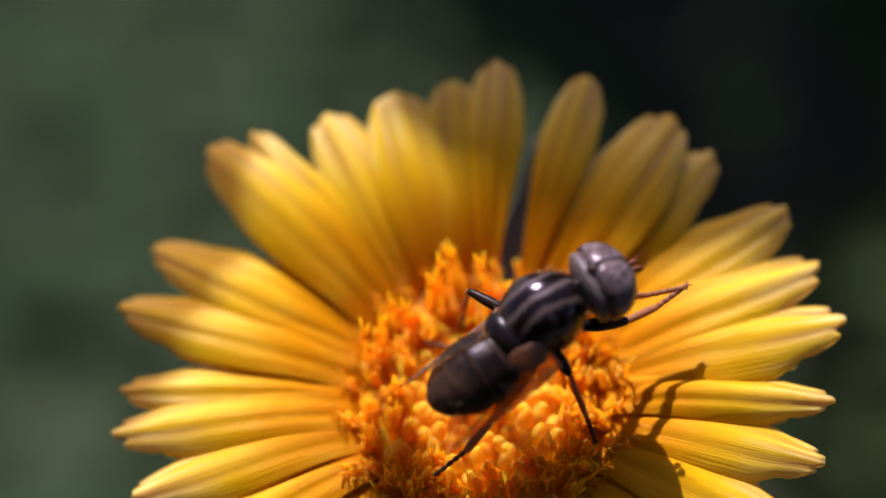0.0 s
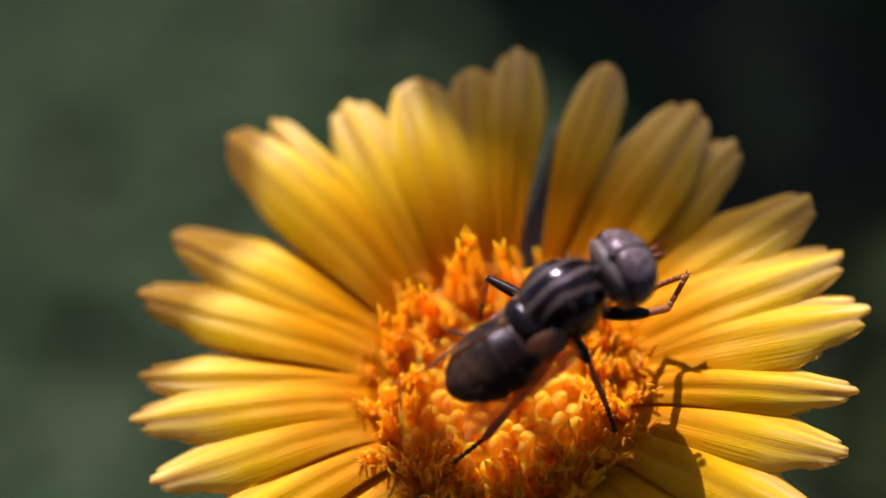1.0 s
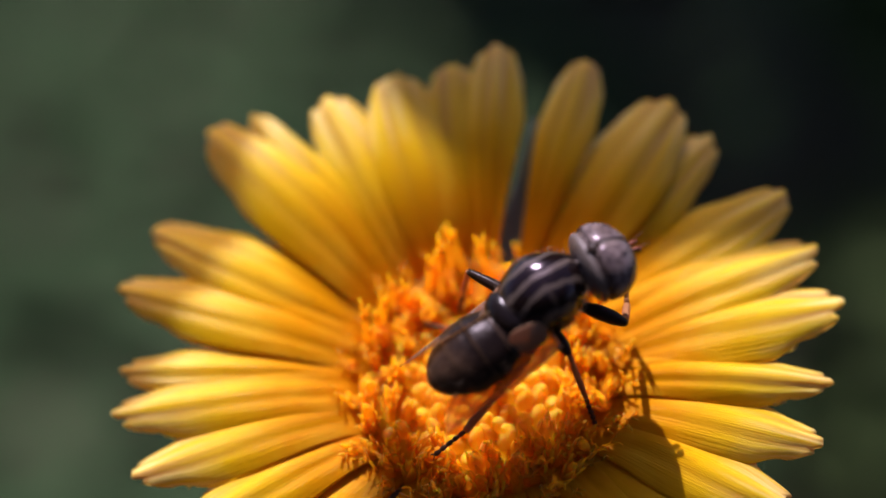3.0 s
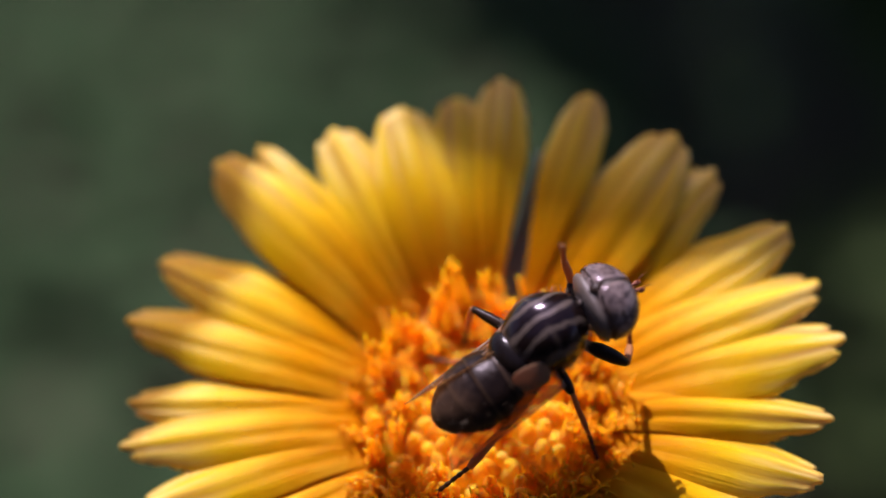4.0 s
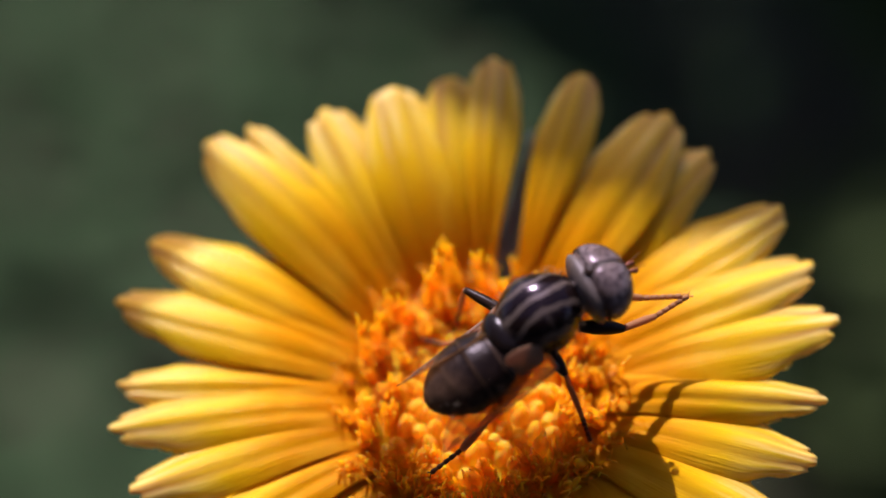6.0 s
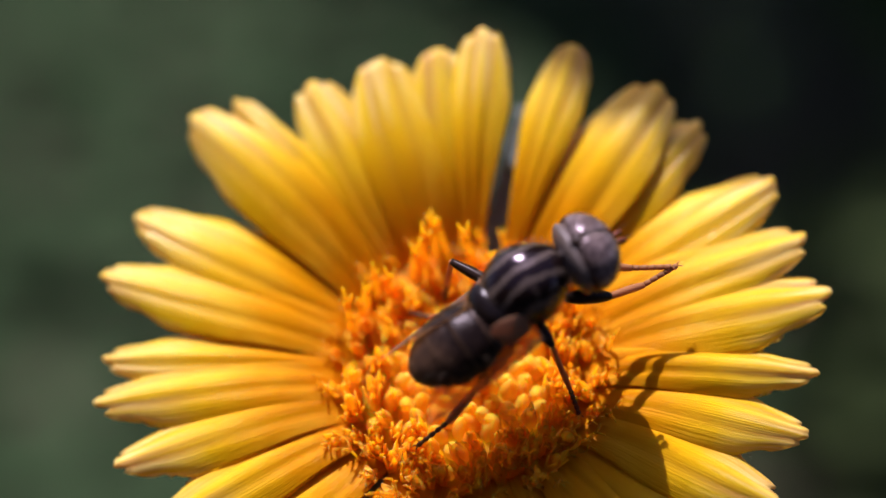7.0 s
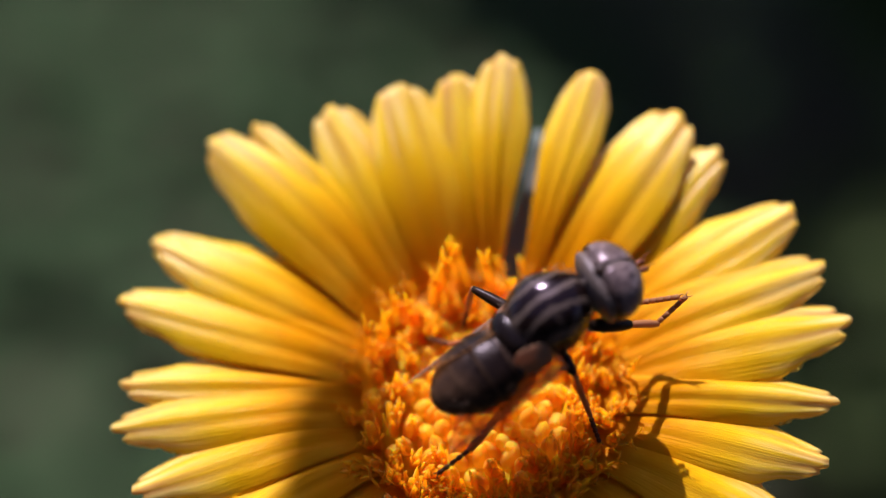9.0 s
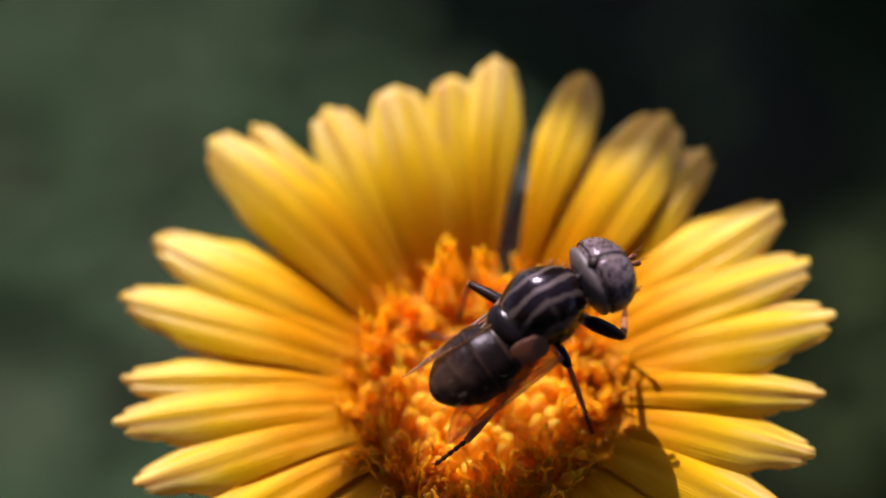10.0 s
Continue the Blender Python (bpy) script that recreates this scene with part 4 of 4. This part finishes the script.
def shrub(name, x, y, width, height, count, seed, leaf, label, leaves=M_SHRUB, group=""):
    """A leafy bush: a trunk with limbs, and a crown of many small leaves."""
    rng = random.Random(seed)
    bush = tagged(new(name), label, "shrub", group)
    bush.matrix_basis = pose(x, y, 0)
    tips = []
    for k in range(14):
        a = 2 * math.pi * k / 14 + rng.uniform(-0.2, 0.2)
        r = width / 2 * rng.uniform(0.35, 0.95)
        top = Vector((r * math.cos(a), r * math.sin(a), height * rng.uniform(0.45, 0.95)))
        mid = top * 0.45 + Vector((rng.uniform(-0.03, 0.03), rng.uniform(-0.03, 0.03), 0.05))
        bm = bmesh.new()
        tube(bm, smooth_path([(0.02 * math.cos(a), 0.02 * math.sin(a), -0.01), mid, top], 8), [0.009 - 0.0009 * i for i in range(8)], 7)
        part("branch", bm, M_BARK, bush)
        tips.append((mid, top))
    bm = bmesh.new()
    for _ in range(count):
        mid, top = rng.choice(tips)
        p = mid.lerp(top, rng.uniform(-0.3, 1.15)) + Vector((rng.gauss(0, 1), rng.gauss(0, 1), rng.gauss(0, 0.8))) * width * 0.11
        p.z = max(p.z, 0.01)
        leaf_mesh(bm, Matrix.Translation(p) @ pose(0, 0, 0, rng.uniform(-40, 40), rng.uniform(-50, 60), rng.uniform(0, 360)), leaf * rng.uniform(0.7, 1.3), leaf * rng.uniform(0.35, 0.6), 0.3, 0.2, 5, 3)
    crown = part("crown", bm, leaves, bush, "dense dark green leaves")
    crown["kind"] = "stuff"
    return bush


shrub("shrub", 0.36, 0.86, 0.62, 0.62, 3200, 1, 0.05, "dense dark green shrub growing from bare soil")
shrub("shrub", 0.30, 0.52, 0.34, 0.22, 1200, 2, 0.04, "low grey-green bush on bare soil", M_LOW)
# Two tall shrubs added above the view to darken the soil on the right.
shrub("shrub", 0.16, 1.05, 0.62, 1.35, 3600, 3, 0.07, "unseen tall shrub added to shade the soil", group="tall shrubs behind the flower")
shrub("shrub", 0.13, 0.83, 0.46, 1.30, 3000, 6, 0.07, "unseen tall shrub added to shade the soil", group="tall shrubs behind the flower")
shrub("shrub", 0.21, 0.29, 0.22, 0.09, 900, 5, 0.025, "low dark green bush on bare soil")
# Hedge added behind the camera to keep sky light and reflections down.
for k in range(9):
    ang = radians(200 + 16 * k + (k % 2) * 7)
    rad = 1.15 + 0.2 * (k % 3)
    shrub("shrub", rad * math.cos(ang), rad * math.sin(ang), 0.9, 1.25, 1300, 20 + k, 0.09, "unseen hedge shrub added to block sky light", group="hedge shrubs")


SUN_SIDE = Vector((1, 0, 0)).cross(SUN_WAY).normalized()


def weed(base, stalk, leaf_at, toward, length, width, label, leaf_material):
    """An unseen weed, added so that its top leaf shades the flower. Places are in the world; the thing's origin is its
    foot.
    """
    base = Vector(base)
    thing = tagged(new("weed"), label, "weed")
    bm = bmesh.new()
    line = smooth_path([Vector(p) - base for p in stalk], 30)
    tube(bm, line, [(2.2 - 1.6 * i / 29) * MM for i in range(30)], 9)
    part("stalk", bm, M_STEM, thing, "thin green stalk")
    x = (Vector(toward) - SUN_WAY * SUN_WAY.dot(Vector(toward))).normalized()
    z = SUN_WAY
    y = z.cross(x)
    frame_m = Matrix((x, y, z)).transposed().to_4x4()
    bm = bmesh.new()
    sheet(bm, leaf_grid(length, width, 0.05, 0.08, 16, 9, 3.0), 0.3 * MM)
    part("leaf", bm, leaf_material, thing, "broad top leaf, see-through to tune the shade it casts", at=Matrix.Translation(Vector(leaf_at) - base) @ frame_m)
    for k in (7, 12, 17):
        bm = bmesh.new()
        sheet(bm, leaf_grid(0.05, 0.016, 0.3, 0.2), 0.3 * MM)
        out = math.atan2(base.y - 0.02, base.x)
        part("leaf", bm, M_LEAF, thing, at=Matrix.Translation(line[k]) @ pose(0, 0, 0, 0, -25, math.degrees(out) + (k - 12) * 8))
    thing.matrix_basis = Matrix.Translation(base)
    return thing


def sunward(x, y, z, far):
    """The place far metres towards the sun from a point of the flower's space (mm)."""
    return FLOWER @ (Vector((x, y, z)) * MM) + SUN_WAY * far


# Three weeds added out of view, placed to cast the shade on the petals.
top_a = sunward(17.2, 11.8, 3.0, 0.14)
shade_weed_back = weed((0.13, 0.13, 0.0), [(0.13, 0.13, 0.0), (0.13, 0.125, 0.20), (0.10, 0.10, 0.40), top_a], top_a, FLOWER.to_3x3() @ Vector((-1.0, 0.10, 0.0)), 0.0215, 0.0100, "unseen weed added to shade the back petals", M_SHADE_LEAF)
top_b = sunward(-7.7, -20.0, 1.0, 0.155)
shade_weed_side = weed((-0.16, 0.04, 0.0), [(-0.16, 0.04, 0.0), (-0.155, 0.04, 0.20), (-0.115, 0.03, 0.36), (-0.075, 0.03, 0.42), top_b], top_b, FLOWER.to_3x3() @ Vector((0.05, 1.0, 0.0)), 0.0205, 0.0056, "unseen weed added to cast a narrow strip of shade", M_SHADE_BLADE)

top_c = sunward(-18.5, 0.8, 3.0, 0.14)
shade_weed_left = weed((-0.15, 0.15, 0.0), [(-0.15, 0.15, 0.0), (-0.15, 0.145, 0.22), (-0.11, 0.10, 0.38), top_c], top_c, FLOWER.to_3x3() @ Vector((0.72, 0.80, 0.0)), 0.0125, 0.0048, "unseen weed added to shade the left petal tips", M_SHADE_THIN)


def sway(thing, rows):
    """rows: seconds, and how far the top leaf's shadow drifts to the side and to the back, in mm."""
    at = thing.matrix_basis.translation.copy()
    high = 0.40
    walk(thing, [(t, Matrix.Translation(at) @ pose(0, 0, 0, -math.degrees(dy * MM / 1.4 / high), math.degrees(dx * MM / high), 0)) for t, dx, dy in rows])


# ---- what moves ----
def aim(p, q, up=(0, 0, 1)):
    """A pose at p with its x axis towards q."""
    p, q = Vector(p), Vector(q)
    x = (q - p).normalized()
    y = Vector(up).cross(x).normalized()
    z = x.cross(y)
    m = Matrix((x, y, z)).transposed().to_4x4()
    return Matrix.Translation(p * MM) @ m


def front_leg(side, rows):
    """rows: seconds, knee and toe (mm, in the fly's space)."""
    hip = Vector((1.05, 0.42 * side, -1.30))
    keys = ([], [], [])
    for t, knee, toe in rows:
        knee, toe = Vector(knee), Vector(toe)
        k = hip + (knee - hip).normalized() * FEMUR
        d = toe - k
        dist = min(max(d.length, 0.5), TIBIA + TARSUS - 0.02)
        x = d.normalized()
        pole = Vector((0.15, -0.1 * side, 1.0))
        pole = (pole - x * pole.dot(x)).normalized()
        along = (TIBIA ** 2 - TARSUS ** 2 + dist ** 2) / (2 * dist)
        off = math.sqrt(max(TIBIA ** 2 - along ** 2, 0))
        ankle = k + x * along - pole * off * 0.999
        end = k + x * dist
        for row, a, b in zip(keys, (hip, k, ankle), (k, ankle, end)):
            row.append((t, aim(a, b, (0.3, 0.0, 1.0))))
    for ob, row in zip(front[side], keys):
        walk(ob, row)


def motions():
    sway(shade_weed_back, [(0.0, 0, 0), (1.0, 0.3, -0.2), (2.5, 0.0, -0.9), (4.0, 0.5, 0.3), (5.0, 0.2, 0.0), (5.7, 1.0, 0.6), (6.8, 4.2, 1.0), (7.0, 5.2, 1.8), (7.5, 8.5, 8), (8.0, 9, 18), (8.5, 9, 22), (9.2, 8, 13), (9.5, 7, 7), (9.8, 5.4, 3), (10.0, 4.6, 1.5)])
    sway(shade_weed_side, [(0.0, 2.4, -10.0), (1.5, 2.9, -10.2), (2.5, 2.6, -10.8), (4.0, 2.3, -10.8), (5.7, 2.3, -10.0), (7.0, 2.9, -14.6), (7.5, 1.9, -9.2), (7.8, 1.1, -5.5), (8.0, 0.2, -1.4), (8.5, 0.0, -1.0), (8.8, 0.2, -4.2), (9.1, 0.6, -7.3), (9.5, 1.4, -8.4), (10.0, 1.8, -9.0)])
    sway(shade_weed_left, [(0.0, 0, 0), (1.0, -0.3, 0.3), (2.5, 0.2, 0.4), (4.0, -0.2, 0.0), (5.7, -0.8, 0.6), (6.8, -6, 3), (7.5, -8, 4), (8.5, -8, 5), (9.3, -5, 2.5), (10.0, -3.4, 1.6)])
    front_leg(-1, [
        (0.0, (2.90, -1.05, -2.35), (5.37, -0.83, -2.95)), (0.3, (2.82, -0.90, -2.35), (5.37, -1.11, -2.95)), (0.6, (2.61, -0.51, -2.3), (5.44, -0.56, -2.95)),
        (1.0, (2.59, -1.11, -2.3), (4.6, -0.5, -2.7)), (1.5, (2.48, -0.91, -2.3), (4.0, -0.1, -2.6)), (2.0, (2.08, -1.47, -2.2), (3.8, 0.2, -2.5)),
        (2.5, (1.98, -1.67, -2.2), (3.6, 0.3, -2.4)), (2.7, (2.0, -1.6, -2.2), (3.5, 0.3, -2.4)), (3.8, (1.9, -1.4, -2.4), (3.3, 0.5, -2.4)),
        (4.0, (1.9, -1.5, -2.3), (3.2, 0.0, -2.2)), (4.2, (1.09, -0.33, -2.5), (1.95, -0.27, -1.75)), (4.4, (1.47, -0.92, -2.55), (3.07, -0.85, -1.55)),
        (4.6, (1.39, -0.99, -2.64), (3.39, -0.74, -1.51)), (4.8, (1.6, -1.25, -2.7), (3.7, -1.5, -1.5)), (5.0, (2.40, -1.06, -2.3), (4.01, -1.39, -2.84)), (5.2, (2.22, -1.03, -2.32), (3.70, -1.14, -2.80)), (5.35, (2.45, -1.12, -2.33), (4.70, -1.20, -2.9)),
        (5.5, (2.60, -1.21, -2.35), (5.34, -1.25, -2.95)), (5.7, (2.58, -1.3, -2.35), (5.25, -1.35, -2.95)), (6.8, (2.62, -1.07, -2.35), (5.29, -1.2, -2.95)),
        (7.0, (2.62, -1.07, -2.35), (5.29, -1.25, -2.95)), (7.3, (2.62, -1.05, -2.35), (5.32, -1.0, -2.9)), (7.5, (2.62, -1.05, -2.35), (5.29, -1.25, -2.95)),
        (8.0, (2.61, -0.91, -2.35), (5.33, -0.96, -2.95)), (8.3, (2.61, -0.95, -2.35), (5.36, -1.1, -2.95)), (8.6, (2.61, -0.91, -2.35), (5.33, -1.0, -2.95)),
        (8.9, (2.55, -0.95, -2.35), (5.1, -1.2, -2.9)), (9.1, (2.38, -1.05, -2.3), (4.4, -0.9, -2.7)), (9.3, (2.0, -1.01, -2.2), (3.7, 0.1, -2.5)),
        (9.5, (2.21, -0.93, -2.25), (3.8, 0.0, -2.5)), (9.8, (2.1, -1.1, -2.25), (3.6, 0.2, -2.4)), (10.0, (1.85, -1.43, -2.2), (3.4, 0.3, -2.4)),
    ])
    front_leg(1, [
        (0.0, (2.8, 0.3, -2.1), (5.15, -0.85, -2.85)), (0.3, (2.8, 0.3, -2.1), (5.1, -1.1, -2.85)), (0.6, (2.8, 0.35, -2.1), (5.15, -0.6, -2.85)),
        (1.0, (2.6, 0.6, -2.1), (4.3, -0.4, -2.5)), (1.5, (2.5, 0.7, -2.1), (4.0, -0.3, -2.5)), (2.0, (2.5, 0.8, -2.1), (3.9, -0.2, -2.4)),
        (2.7, (2.4, 0.9, -2.1), (3.6, 0.0, -2.3)), (3.8, (2.2, 1.2, -1.9), (3.0, 1.0, -1.0)), (3.9, (2.0, 1.5, -1.3), (2.9, 1.6, 0.9)), (4.0, (1.9, 1.6, -0.8), (2.4, 1.9, 2.3)), (4.1, (2.0, 1.8, -1.3), (2.5, 1.6, 1.7)),
        (4.2, (2.04, 1.9, -1.53), (2.9, 1.2, 1.4)), (4.4, (2.4, 1.6, -1.3), (3.8, 0.9, 1.1)), (4.6, (2.52, 1.45, -1.2), (4.15, 0.8, 0.75)),
        (4.8, (2.55, 1.2, -1.4), (4.1, 0.4, 0.15)), (5.0, (2.6, 0.9, -1.9), (4.0, -0.4, -2.4)), (5.2, (2.65, 0.6, -2.0), (4.04, -0.23, -2.7)), (5.5, (2.8, 0.3, -2.1), (5.0, -1.15, -2.85)),
        (5.7, (2.8, 0.3, -2.1), (5.05, -1.2, -2.85)), (6.8, (2.8, 0.3, -2.1), (5.1, -1.15, -2.85)), (7.0, (2.8, 0.3, -2.1), (5.1, -1.2, -2.85)),
        (7.5, (2.8, 0.3, -2.1), (5.05, -1.2, -2.85)), (8.0, (2.8, 0.3, -2.1), (5.1, -0.95, -2.85)), (8.6, (2.8, 0.3, -2.1), (5.05, -1.0, -2.85)),
        (8.9, (2.8, 0.3, -2.1), (4.85, -1.15, -2.8)), (9.1, (2.7, 0.6, -2.1), (4.2, -0.6, -2.5)), (9.5, (2.5, 0.8, -2.1), (3.8, -0.2, -2.4)),
        (10.0, (2.4, 0.8, -2.1), (3.6, -0.2, -2.3)),
    ])
    base = pose(*(c * MM for c in HEAD_AT))
    walk(head, [(t, base @ pose(0, 0, 0, rx - 2, ry + 2, rz - 5)) for t, rx, ry, rz in (
        (0.0, 0, 6, -4), (0.5, 1, 6, -4), (1.0, 0, 6, -4), (2.5, 0, 6, -4), (3.8, -3, 6, -4), (4.0, -4, 6, -5), (4.2, -26, 6, -12), (4.4, -38, 8, -18),
        (4.6, -44, 8, -20), (4.8, -38, 8, -18), (5.0, -6, 6, -6), (5.3, -3, 6, -5), (5.7, -2, 6, -4), (6.8, 0, 6, -4), (8.0, 3, 5, -3), (9.0, 1, 6, -4), (10.0, -2, 6, -4))])


motions()
